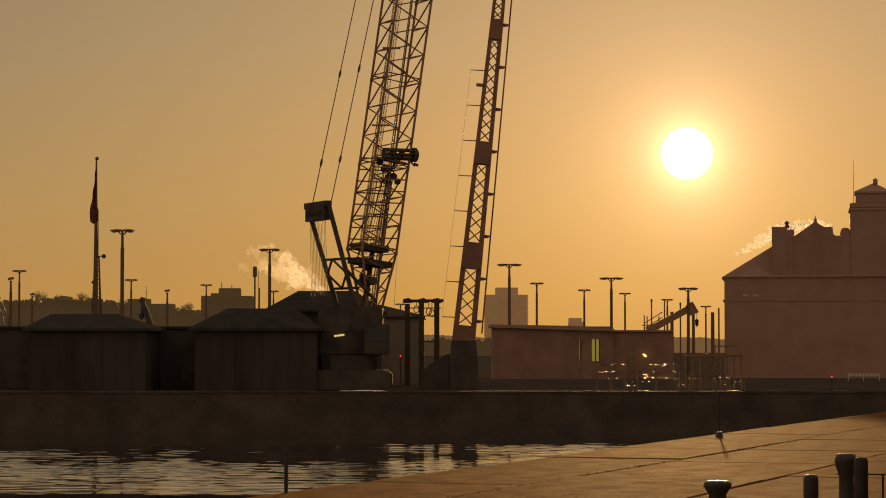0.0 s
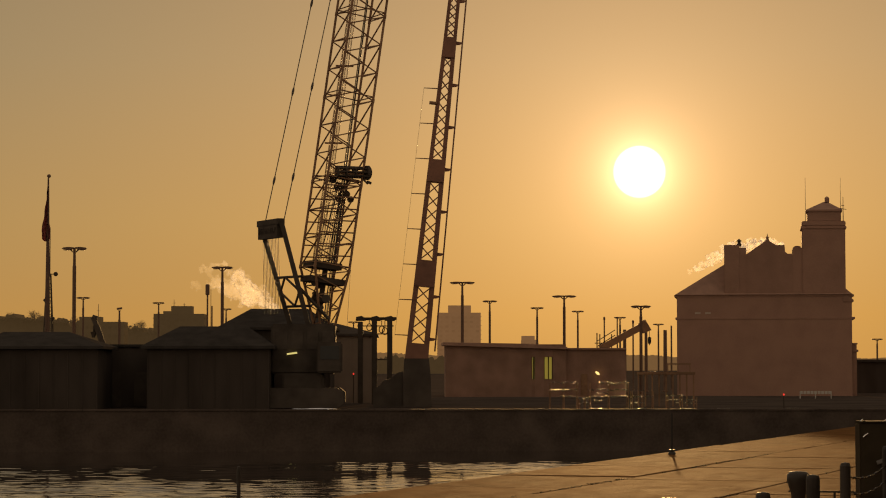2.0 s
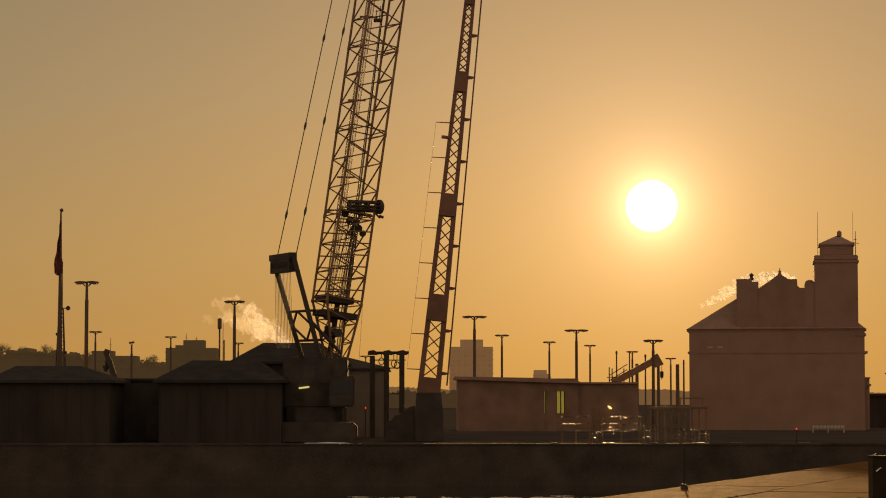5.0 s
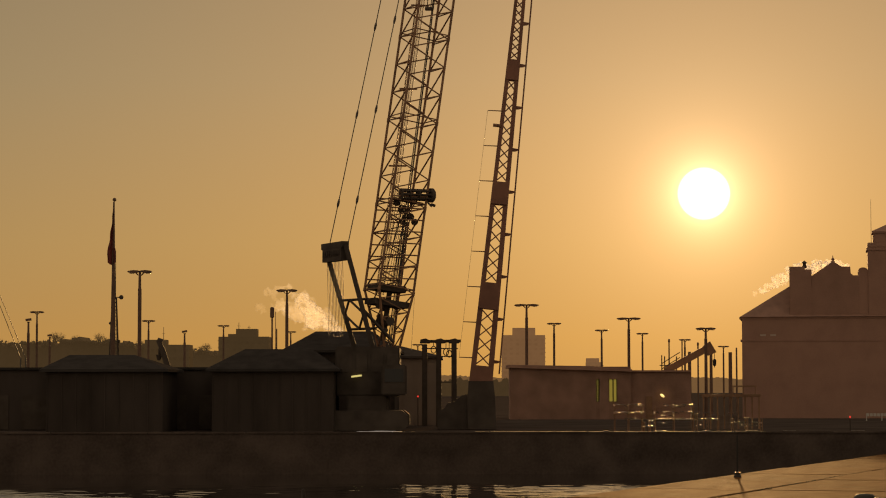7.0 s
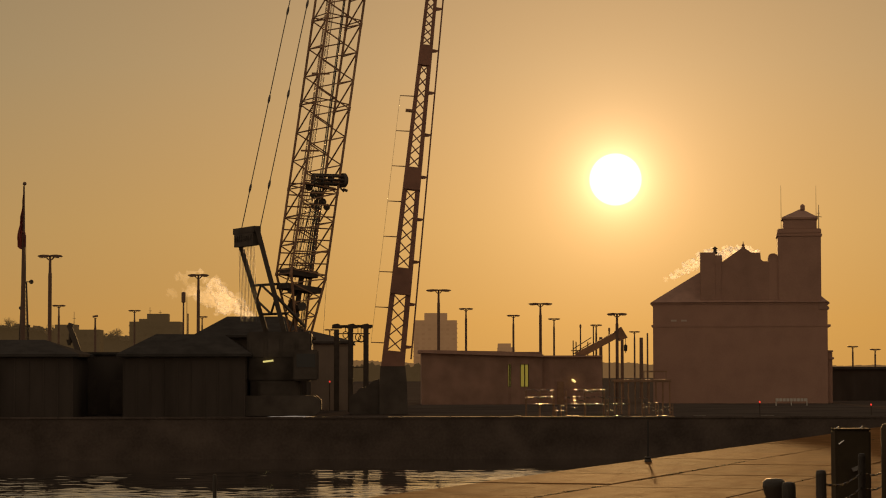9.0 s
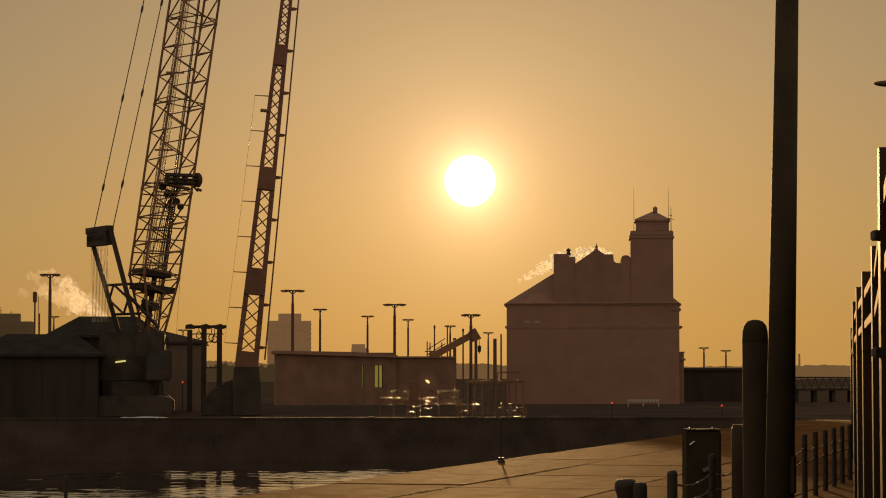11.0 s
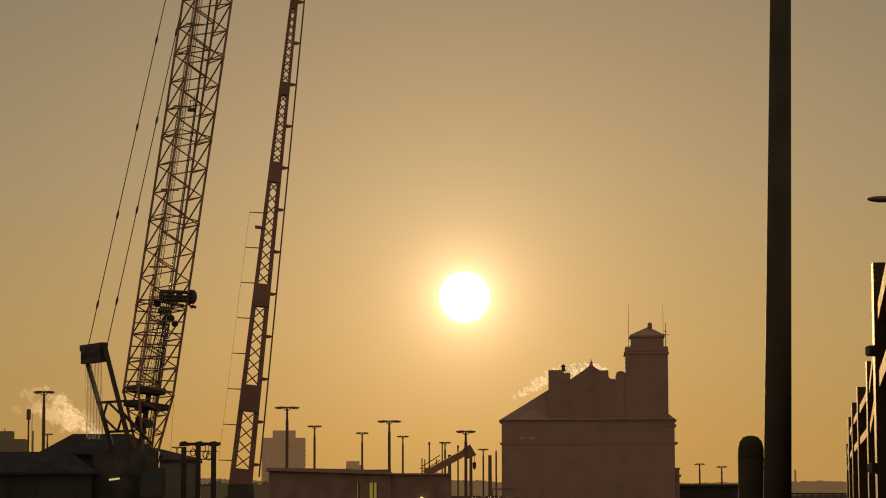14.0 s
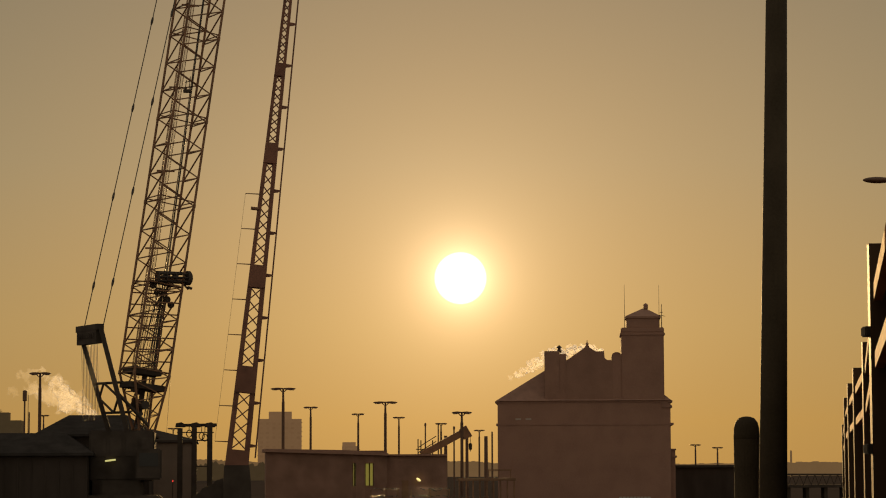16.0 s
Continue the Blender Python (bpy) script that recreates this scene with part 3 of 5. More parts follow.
box(bm, hx1 - 0.95, hx1 + 0.3, 160.96, 161.0, 3.26, 4.16)
part("cab_window", bm, M_CABGLASS, crane)
# glowing bar added on the house front for a bright glint
bm = B()
beam(bm, (-7.4, 162.46, 3.63), (-6.7, 162.46, 3.72), 0.12, 0.12)
part("glint_bar", bm, M_GLINTBAR, crane, "small yellow-green glowing bar in place of a glint")
for y in (161.2, 167.0):
    bm = B()
    prism(bm, [(hx0 - 0.6, 0.3), (hx0 - 0.2, 0.0), (hx1 + 0.2, 0.0), (hx1 + 0.6, 0.3), (hx1 + 0.6, 1.0), (hx1 + 0.2, 1.35), (hx0 - 0.2, 1.35), (hx0 - 0.6, 1.0)], y, y + 1.1)
    part("crawler_track", bm, M_DARK, crane)
bm = B()
box(bm, hx0 + 0.8, hx1 - 0.8, 162.2, 167.2, 0.9, 2.33, 0.1)
part("carbody", bm, M_DARK, crane)

# ---- red lattice mast with its ladder pegs and pipe ----
MK = 168.0
mp0, mp1 = Vector((1.43, 168, 3.28)), Vector((5.04, 168, 37.55))
mast = thing("lattice_mast", "tall red-brown box lattice mast with side pegs, leaning", "mast", (mp0.x, MK, 0))
MA = (mp1 - mp0).normalized()
MU = Vector((MA.z, 0, -MA.x)).normalized()
MV = Vector((0, 1, 0))


def mast_at(f):
    return mp0.lerp(mp1, f), 1.63 / 2 * (1 - f) + 0.56 / 2 * f


SOLID = ((0.0, 0.033), (0.149, 0.203), (0.364, 0.41), (0.621, 0.663), (0.803, 0.83), (0.985, 1.0))
for su in (-1, 1):
    for sv in (-1, 1):
        for (f0, _), (_, f1) in zip(SOLID, SOLID[1:]):
            bm = B()
            (a, ha), (b, hb) = mast_at(f0), mast_at(f1)
            w = 0.36 - 0.2 * f0
            beam(bm, a + MU * su * (ha - w / 2) + MV * sv * ha * 0.8, b + MU * su * (hb - w / 2) + MV * sv * hb * 0.8, w, 0.16, side=MV)
            part("mast_chord", bm, M_RED, mast)
for f0, f1 in SOLID:
    (a, ha), (b, hb) = mast_at(f0), mast_at(f1)
    for sv in (-1, 1):
        bm = B()
        c = [bm.verts.new(e + MU * s * h + MV * sv * h * (1 + d)) for d in (0, 0.12) for e, h, s in ((a, ha, -1), (a, ha, 1), (b, hb, 1), (b, hb, -1))]
        for q in ((3, 2, 1, 0), (4, 5, 6, 7), (0, 1, 5, 4), (1, 2, 6, 5), (2, 3, 7, 6), (3, 0, 4, 7)):
            bm.faces.new([c[i] for i in q])
        part("splice_plate", bm, M_RED, mast)
for (x0, f0), (f1, x1) in zip(SOLID, SOLID[1:]):
    n = max(1, round((f1 - f0) / (0.027 * (1.15 - 0.7 * f0))))
    for k in range(n):
        (a, ha), (b, hb) = mast_at(f0 + (f1 - f0) * k / n), mast_at(f0 + (f1 - f0) * (k + 1) / n)
        for s in (-1, 1):
            bm = B()
            beam(bm, a + MU * s * ha * 0.7 - MV * ha * 0.9, b - MU * s * hb * 0.7 - MV * hb * 0.9, 0.085, 0.05, side=MV)
            part("lacing_bar", bm, M_RED, mast)
            bm = B()
            beam(bm, a + MU * s * ha * 0.9 - MV * ha * 0.8, b + MU * s * hb * 0.9 + MV * hb * 0.8, 0.07, 0.05)
            part("side_brace", bm, M_RED, mast)
ends = []
for k in range(8):
    z = 5.02 + k * 2.48
    f = (z - mp0.z) / (mp1.z - mp0.z)
    a, h = mast_at(f)
    p = a - MU * h * 0.8
    q = Vector((p.x - 1.07, p.y - 0.5, z))
    bm = B()
    rod(bm, Vector((p.x, p.y - 0.5, z - 0.05)), q, 0.045, 0.03, n=5)
    part("side_peg", bm, M_STEEL, mast)
    ends.append(q)
bm = B()
for a, b in zip(ends, ends[1:]):
    rod(bm, a, b, 0.012, n=4)
part("peg_wire", bm, M_ROPE, mast)
bm = B()
(a, ha), (b, hb) = mast_at(0.02), mast_at(1)
rod(bm, a + MU * (ha + 0.42) - MV * 0.3, b + MU * (hb + 0.4) - MV * 0.3 + MA * 2, 0.055, n=8)
part("riser_pipe", bm, M_RED, mast)
for k in range(12):
    f = 0.0445 + k * 0.0869
    a, h = mast_at(f)
    bm = B()
    c = [bm.verts.new(a + MU * e - MV * y + MA * z) for y in (0.24, 0.36) for e, z in ((h * 0.8, -0.18), (h + 0.26, -0.12), (h + 0.44, 0.0), (h + 0.42, 0.07), (h * 0.8, 0.1))]
    for i in range(5):
        bm.faces.new((c[i], c[(i + 1) % 5], c[5 + (i + 1) % 5], c[5 + i]))
    bm.faces.new(c[4::-1])
    bm.faces.new(c[5:])
    part("pipe_bracket", bm, M_RED, mast)
bm = B()
prism(bm, [(0.5, 0), (2.5, 0), (2.42, 2.2), (2.3, 3.35), (0.58, 3.35), (0.52, 2.2)], 167.0, 169.2)
part("mast_base", bm, M_DARK, mast)
bm = B()
prism(bm, [(-1.6, 0), (0.5, 0), (0.5, 2.45), (0.1, 2.35), (-0.35, 1.95), (-0.9, 1.8), (-1.1, 1.5), (-1.6, 1.2)], 167.2, 169.0)
part("winch_housing", bm, M_DARK, mast)

bm = B()
(a, h), _ = mast_at(1), 0
box(bm, a.x - 0.22, a.x + 0.24, a.y - 0.3, a.y + 0.3, a.z - 0.1, a.z + 3.2, 0.06)
rod(bm, (a.x - 0.2, a.y - 0.4, a.z + 0.1), (a.x - 0.6, a.y - 0.4, a.z + 0.1), 0.05, n=8)
part("mast_head", bm, M_RED, mast)
bm = B()
lathe(bm, [(0.07, 0), (0.13, 0.05), (0.13, 0.22), (0.05, 0.3)], (a.x - 0.55, a.y - 0.4, a.z + 0.12), 10)
part("obstruction_lamp", bm, M_REDLAMP, mast, "small red obstruction lamp")
bm = B()
(a, h), _ = mast_at(0.524), 0
rod(bm, a - MU * h * 0.8 - MV * 0.5, a - MU * (h + 0.45) - MV * 0.5, 0.12, n=8)
part("floodlight", bm, M_STEEL, mast)

# ---- sheds and houses on the opposite quay ----
def shed(name, label, x0, x1, y0, y1, eave, ridge, r0, r1, wall, roof, over=0.4):
    h = thing(name, label, "building", ((x0 + x1) / 2, (y0 + y1) / 2, 0))
    bm = B()
    box(bm, x0, x1, y0, y1, -0.05, eave - 0.19)
    w = part("wall", bm, wall, h)
    part("roof", hip(B(), x0, x1, y0, y1, eave, ridge, r0, r1, over), roof, h)
    n = max(2, int((x1 - x0) / 0.9))
    for i in range(n + 1):
        x = x0 + 0.05 + (x1 - x0 - 0.1) * i / n
        bm = B()
        box(bm, x - 0.04, x + 0.04, y0 - 0.035, y0 + 0.01, 0.05, eave - 0.3)
        part("siding_batten", bm, wall, w)
    return h


shed("quay_shed", "low dark metal-clad shed with a hipped roof", -27.34, -19.65, 158, 166, 4.13, 5.13, -26.5, -22.06, M_SIDING, M_ROOF)
shed("quay_shed", "dark shed with a steep hipped roof beside the crane", -16.61, -8.47, 160, 167, 4.15, 5.53, -14.72, -10.17, M_SIDING, M_ROOF)
shed("warehouse", "broad dark warehouse with a gabled roof behind the crane", -12.44, -4.72, 172, 184, 5.61, 7.1, -10.77, -6.56, M_SIDING, M_ROOF)
shed("pale_house", "pale painted boathouse with a low hipped roof", -6.47, -1.66, 190, 202, 5.43, 6.4, -6.21, -5.1, M_PALE, M_SIDING, 0.25)
wh = thing("long_shed", "long low dark flat-roofed shed along the quay", "building", (-23.33, 169, 0))
bm = B()
box(bm, -34.51, -12.4, 167, 172, -0.05, 4.14)
part("wall", bm, M_SIDING, wh)
bm = B()
box(bm, -34.51 - 0.2, -12.4 + 0.2, 166.8, 172.2, 4.14, 4.34, 0.04)
part("roof_edge", bm, M_ROOF, wh)
for i in range(7):
    x = -33.72 + i * 3.1
    bm = B()
    box(bm, x, x + 2.2, 166.94, 167.0, 0, 2.4, 0.02)
    part("roller_door", bm, M_YARD, wh)

# portal hoist frame
pf = thing("portal_frame", "dark steel portal frame with sheaves hanging from its beam", "hoist frame", (-1.59, 182, 0))
for px, py in ((-1.63, 181), (-0.47, 181), (-2.77, 186)):
    bm = B()
    box(bm, px - 0.2, px + 0.2, py - 0.2, py + 0.2, -0.05, 6.3, 0.03)
    part("post", bm, M_YARD, pf)
bm = B()
beam(bm, (-3.01, 182.5, 6.43), (0.04, 182.5, 6.47), 0.28, 0.22)
part("beam", bm, M_YARD, pf)
for xa, xb, z in ((-2.93, -0.17, 5.87), (-1.63, -0.43, 5.27), (-1.63, -0.43, 3.33)):
    bm = B()
    beam(bm, (xa, 181, z), (xb, 181, z), 0.08)
    part("cross_bar", bm, M_YARD, pf)
for x in (-2.71, -1.55, -0.47):
    bm = B()
    prism(bm, [(x - 0.35, 6.3), (x + 0.35, 6.3), (x + 0.5, 6.43), (x + 0.1, 6.64), (x - 0.3, 6.56)], 181, 183.6)
    part("post_cap", bm, M_YARD, pf)
for sx, sz in ((-1.08, 5.61), (-0.84, 5.48), (-2.02, 5.78)):
    bm = B()
    ring = 14
    for i in range(ring):
        a, b = 2 * math.pi * i / ring, 2 * math.pi * (i + 1) / ring
        rod(bm, (sx + 0.2 * math.cos(a), 181.3, sz + 0.26 * math.sin(a)), (sx + 0.2 * math.cos(b), 181.3, sz + 0.26 * math.sin(b)), 0.04, n=5)
    rod(bm, (sx, 181.3, sz + 0.26), (sx, 181.3, 6.43), 0.03, n=5)
    part("hanging_sheave", bm, M_YARD, pf)

# ---- flat-roofed lock pavilion with openings right through it ----
PY0, PY1 = 198.0, 204.0
pav = thing("lock_pavilion", "low brown brick flat-roofed pavilion with see-through windows", "building", (11.51, 201, 0))
cuts = [4.12, 11.23, 11.51, 12.26, 12.97, 14.09]
near_cuts = cuts
for y0, y1 in ((PY0, PY0 + 0.3), (PY1 - 0.3, PY1)):
    cuts = near_cuts if y0 == PY0 else [near_cuts[0]] + [c + o for c, o in zip(near_cuts[1:5], (0.3, 0.42, 0.3, 0.5))] + [near_cuts[5]]
    for i in (0, 2, 4):
        bm = B()
        box(bm, cuts[i], cuts[i + 1], y0, y1, -0.05, 4.66)
        part("wall", bm, M_BRICK, pav)
    for i in (1, 3):
        bm = B()
        box(bm, cuts[i], cuts[i + 1], y0, y1, 3.63, 4.66)
        part("wall", bm, M_BRICK, pav)
        bm = B()
        box(bm, cuts[i], cuts[i + 1], y0, y1, -0.05, 1.76)
        part("wall", bm, M_BRICK, pav)
        fr = B()
        m = (cuts[i] + cuts[i + 1]) / 2
        for x in (cuts[i] + 0.03, m, cuts[i + 1] - 0.03):
            beam(fr, (x, y0 + 0.15, 1.76), (x, y0 + 0.15, 3.63), 0.06)
        part("window_frame", fr, M_YARD, pav)
        if y0 > PY0 + 1:
            bm = B()
            box(bm, cuts[i] + 0.01, cuts[i + 1] - 0.01, y0 + 0.2, y0 + 0.22, 1.76, 3.63)
            part("frosted_pane", bm, M_FROST, pav, "frosted pane glowing with the sun behind it")
cuts = near_cuts
for x in (cuts[0], cuts[5] - 0.3):
    bm = B()
    box(bm, x, x + 0.3, PY0 + 0.3, PY1 - 0.3, -0.05, 4.66)
    part("wall", bm, M_BRICK, pav)
bm = B()
prism(bm, [(cuts[0] - 0.25, 4.57), (14.18, 4.24), (14.18, 4.43), (10.58, 4.71), (cuts[0] - 0.25, 4.82)], PY0 - 0.35, PY1 + 0.35)
part("roof", bm, M_TILE, pav)
ann = thing("lock_annexe", "low brown brick annexe beside the pavilion", "building", (16.65, 201, 0))
bm = B()
box(bm, 14.1, 19.1, 198.6, 203, -0.05, 4.2)
part("wall", bm, M_BRICK, ann)
bm = B()
box(bm, 14.2, 19.15, 198.4, 203.2, 4.2, 4.36, 0.03)
part("roof", bm, M_TILE, ann)
bm = B()
box(bm, 15.34, 15.9, 198.54, 198.6, 0.2, 2.2, 0.02)
# door in the brown steel colour that imitates sun glare
part("door", bm, M_STEEL, ann)
# glowing blob on a short bracket, added for a sun glint
bm = B()
lathe(bm, [(0.05, 0), (0.17, 0.03), (0.21, 0.1), (0.16, 0.17), (0.04, 0.2)], (16.71, 198.2, 2.16), 14)
bmesh.ops.rotate(bm, verts=bm.verts, cent=(16.71, 198.2, 2.26), matrix=Matrix.Rotation(radians(38), 3, "Y"))
beam(bm, (16.71, 198.2, 2.27), (16.71, 198.6, 2.27), 0.05)
part("glint_blob", bm, M_SUNGLINT, ann, "small glowing blob in place of a sun glint")

# hoist arm above the annexe, with its block
arm = thing("hoist_arm", "raised box-section hoist arm with a hanging hook block", "crane", (18.31, 206, 0))
a, b = Vector((17.63, 206, 4.35)), Vector((21.53, 206, 6.45))
bm = B()
beam(bm, a, b, 0.6, 0.58)
d = (b - a).normalized()
u = Vector((-d.z, 0, d.x))
# jib and head: the glare round the sun put into their brown
part("jib", bm, M_STEEL, arm)
bm = B()
prism(bm, [((b + d * -0.5 + u * 0.35).x, (b + d * -0.5 + u * 0.35).z), ((b + d * 0.15 + u * 0.42).x, (b + d * 0.15 + u * 0.42).z), (22.01, 5.96), (21.33, 5.67), ((b - d * 0.5 - u * 0.3).x, (b - d * 0.5 - u * 0.3).z)], 205.6, 206.4)
part("jib_head", bm, M_STEEL, arm)
bm = B()
rod(bm, (21.87, 206, 5.96), (21.87, 206, 5.33), 0.03, n=4)
lathe(bm, [(0.06, -0.25), (0.14, -0.2), (0.16, 0.25), (0.06, 0.35)], (21.87, 206, 5.03), 10)
rod(bm, (21.87, 206, 4.89), (21.87, 206, 4.65), 0.035, n=5)
part("hook_block", bm, M_IRON, arm)
bm = B()
box(bm, 17.34, 18.31, 205.5, 206.5, -0.05, 4.45, 0.05)
part("pedestal", bm, M_YARD, arm)
# stair scaffold beside it
sc = thing("access_stair", "open steel access stair with handrails on the roof", "stair", (18.16, 207, 0))
bm = B()
for x, y in ((17.42, 5.73), (17.67, 5.63), (18.69, 5.63), (19.18, 5.83)):
    rod(bm, (x, 207, -0.05), (x, 207, y), 0.05, n=5)
part("post", bm, M_YARD, sc)
bm = B()
for dz in (0, 0.45):
    rod(bm, (17.42, 207, 4.56 + dz), (18.99, 207, 5.54 + dz), 0.04, n=5)
for dz in (0.3,):
    rod(bm, (17.23, 207, 4.85), (19.18, 207, 4.85 + 0.02), 0.04, n=5)
part("handrail", bm, M_YARD, sc)

# these four stand well back from the quay, with open yard before them
BACK = 1.16
for ob in (pav, ann, arm, sc):
    ob.location = Vector(EYE) + (ob.location - Vector(EYE)) * BACK
    ob.scale = (BACK,) * 3

# racks of wet boards on the quay, tilted to mirror the sun as glints
random.seed(4)
M_BEAM = material("wet_beam_steel", (0.06, 0.045, 0.03), 0.4, metal=0.0, var=0.4, scale=2.0, bump=0.1)


def board_rack(x0, x1, y, levels):
    """Bays of wet boards on bearers between posts: (height, from, to) for each level, in shares of the rack's length."""
    s = thing("board_rack", "dark storage rack of wet boards glinting in low sun", "rack", ((x0 + x1) / 2, y, 0), "board racks on the far quay")
    top = max(z for z, a, b in levels)
    n = max(2, round((x1 - x0) / 1.1))
    # posts and bearers are brown to imitate the glare of the sun
    for i in range(n + 1):
        for dy in (-0.5, 0.5):
            bm = B()
            x = x0 + (x1 - x0) * i / n
            box(bm, x - 0.025, x + 0.025, y + dy - 0.025, y + dy + 0.025, -0.06, top - 0.1)
            part("post", bm, M_STEEL, s)
    for z, a, b in levels:
        for i in range(n + 1):
            f = i / n
            if a - 0.1 <= f <= b + 0.1:
                bm = B()
                x = x0 + (x1 - x0) * f
                box(bm, x - 0.035, x + 0.035, y - 0.46, y + 0.46, z - 0.12, z - 0.06)
                part("bearer", bm, M_STEEL, s)
        for k in range(3):
            x, end = x0 + (x1 - x0) * a + random.uniform(0, 0.15), x0 + (x1 - x0) * b
            while x < end:
                ln = min(random.uniform(0.06, 0.4), end - x + 0.05)
                bm = B()
                yy = y - 0.42 + k * 0.38
                box(bm, x, x + ln, yy, yy + 0.06, z - 0.045, z)
                bmesh.ops.rotate(bm, verts=bm.verts, cent=(x, yy + 0.1, z), matrix=Matrix.Rotation(radians(random.uniform(-0.5, 5.0)), 3, "X") @ Matrix.Rotation(radians(random.uniform(0, 24)), 3, "Y"))
                part("board", bm, M_BEAM, s)
                x += ln + random.uniform(0.05, 0.35)


board_rack(10.1, 11.9, 157.0, ((0.86, 0.35, 0.75), (1.3, 0.0, 1.0), (1.78, 0.05, 0.95)))
board_rack(12.75, 15.25, 157.3, ((0.62, 0.1, 0.3), (0.86, 0.0, 0.95), (1.08, 0.15, 0.5), (1.3, 0.0, 1.0), (1.66, 0.55, 0.8), (1.78, 0.2, 1.0)))
board_rack(12.0, 12.7, 156.6, ((0.4, 0.0, 1.0), (0.72, 0.2, 1.0)))
board_rack(15.4, 16.8, 156.4, ((0.45, 0.1, 0.7), (0.86, 0.0, 1.0), (1.25, 0.3, 0.6)))
board_rack(17.8, 19.7, 157.0, ((0.42, 0.3, 1.0), (0.62, 0.0, 0.9), (0.9, 0.1, 0.6)))
# low rail and staging on the quay beside the lamp posts
st = thing("quay_staging", "dark open steel staging with railings on the quay", "staging", (18.93, 170, 0))
# staging takes the same brown in place of sun glare
bm = B()
box(bm, 17.12, 21.22, 169.4, 171, 2.2, 2.4, 0.02)
part("deck", bm, M_STEEL, st)
for i in range(9):
    bm = B()
    x = 17.2 + i * 0.49
    box(bm, x - 0.05, x + 0.05, 169.5, 169.6, -0.05, 2.2)
    part("post", bm, M_STEEL, st)
bm = B()
beam(bm, (19.21, 169.5, 2.96), (20.94, 169.5, 2.96), 0.1)
for x in (19.29, 20.01, 20.86):
    beam(bm, (x, 169.5, 2.4), (x, 169.5, 2.96), 0.06)
part("railing", bm, M_STEEL, st)

# ---- the towered building ----
GY = 235.0
hall = thing("tower_building", "tall red sandstone office building with corner tower and gables", "building", (36.28, 235, 0))
GX0, GX1 = 27.72, 44.83
bm = B()
box(bm, GX0, GX1, GY, GY + 14, -0.05, 9.77)
wall_main = part("wall", bm, M_STONE, hall)
bm = B()
box(bm, GX0 - 0.25, GX1 + 0.2, GY - 0.05, GY + 14.2, 9.71, 9.93, 0.02)
box(bm, GX0 - 0.15, GX1 + 0.3, GY - 0.04, GY + 14.2, 7.49, 7.71, 0.02)
part("cornice", bm, M_STONE, hall)
# main roof: slopes up from the left eave to a broad high deck
bm = B()
z0, z1 = 9.93, 14.22
e = [bm.verts.new(v) for v in ((GX0 - 0.2, GY - 0.2, z0), (GX1 + 0.1, GY - 0.2, z0), (GX1 + 0.1, GY + 14.2, z0), (GX0 - 0.2, GY + 14.2, z0))]
r = [bm.verts.new(v) for v in ((34.07, GY + 5.5, z1), (40, GY + 5.5, z1), (40, GY + 8.5, z1), (34.07, GY + 8.5, z1))]
for i in range(4):
    bm.faces.new((e[i], e[(i + 1) % 4], r[(i + 1) % 4], r[i]))
bm.faces.new(r)
bm.faces.new(e[::-1])
part("roof", bm, M_TILE, hall)
# stair block that stands through the roof slope, with its cap
bm = B()
box(bm, 32.4, 33.91, GY + 0.03, GY + 4, 9.95, 14.87, 0.03)
box(bm, 33.91, 34.56, GY + 0.05, GY + 4, 9.95, 14.58, 0.02)
part("chimney_block", bm, M_STONE, hall)
bm = B()
lathe(bm, [(0.22, 0), (0.24, 0.2), (0.16, 0.25), (0.16, 0.45), (0.3, 0.5), (0.1, 0.68), (0.02, 0.75)], (33.87, 238, 14.87), 10)
part("roof_ventilator", bm, M_YARD, hall)
# cross gable with finial
bm = B()
prism(bm, [(34.48, 9.85), (34.59, 13.93), (36.49, 15.26), (36.82, 15.26), (37.49, 14.82), (38.33, 14.82), (38.38, 14.15), (38.72, 13.87), (39.17, 13.87), (39.17, 9.85)], GY + 0.0, GY + 5.4)
part("gable", bm, M_STONE, hall)
bm = B()
lathe(bm, [(0.18, -0.1), (0.2, 0.15), (0.1, 0.22), (0.17, 0.36), (0.05, 0.5), (0.02, 0.75)], (36.66, 236, 15.26), 10)
part("finial", bm, M_STONE, hall)
bm = B()
box(bm, 39.11, 40.06, GY + 0.03, GY + 4, 9.95, 14.48, 0.03)
o = Vector((39.58, 236, 14.48))
prism(bm, [(o.x + 0.46 * math.cos(math.pi * i / 10), o.z - 0.02 + 0.3 * math.sin(math.pi * i / 10)) for i in range(11)], GY + 0.55, GY + 2)
part("dormer", bm, M_STONE, hall)
# tower
TX0, TX1 = 40.03, 44.25
bm = B()
box(bm, TX0, TX1, GY - 0.08, GY + 4, 9.94, 16.49, 0.05)
tower = part("tower", bm, M_STONE, hall)
bm = B()
box(bm, TX0 - 0.12, TX1 + 0.12, GY - 0.16, GY + 4.15, 16.38, 16.66, 0.05)
box(bm, TX0 - 0.02, TX1 + 0.04, GY - 0.12, GY + 4.05, 16.66, 17.16, 0.08)
part("cornice", bm, M_STONE, hall)
bm = B()
lx0, lx1 = 40.58, 43.86
box(bm, lx0, lx1, GY + 0.1, GY + 3.5, 17.16, 18.27, 0.04)
part("belfry", bm, M_STONE, hall)
bm = B()
hip(bm, lx0, lx1, GY + 0.1, GY + 3.5, 18.29, 19.17, 42.23, 42.57, 0.12)
part("tower_roof", bm, M_TILE, hall)
bm = B()
box(bm, 42.32, 42.77, GY + 1.5, GY + 2.1, 19.11, 19.51, 0.03)
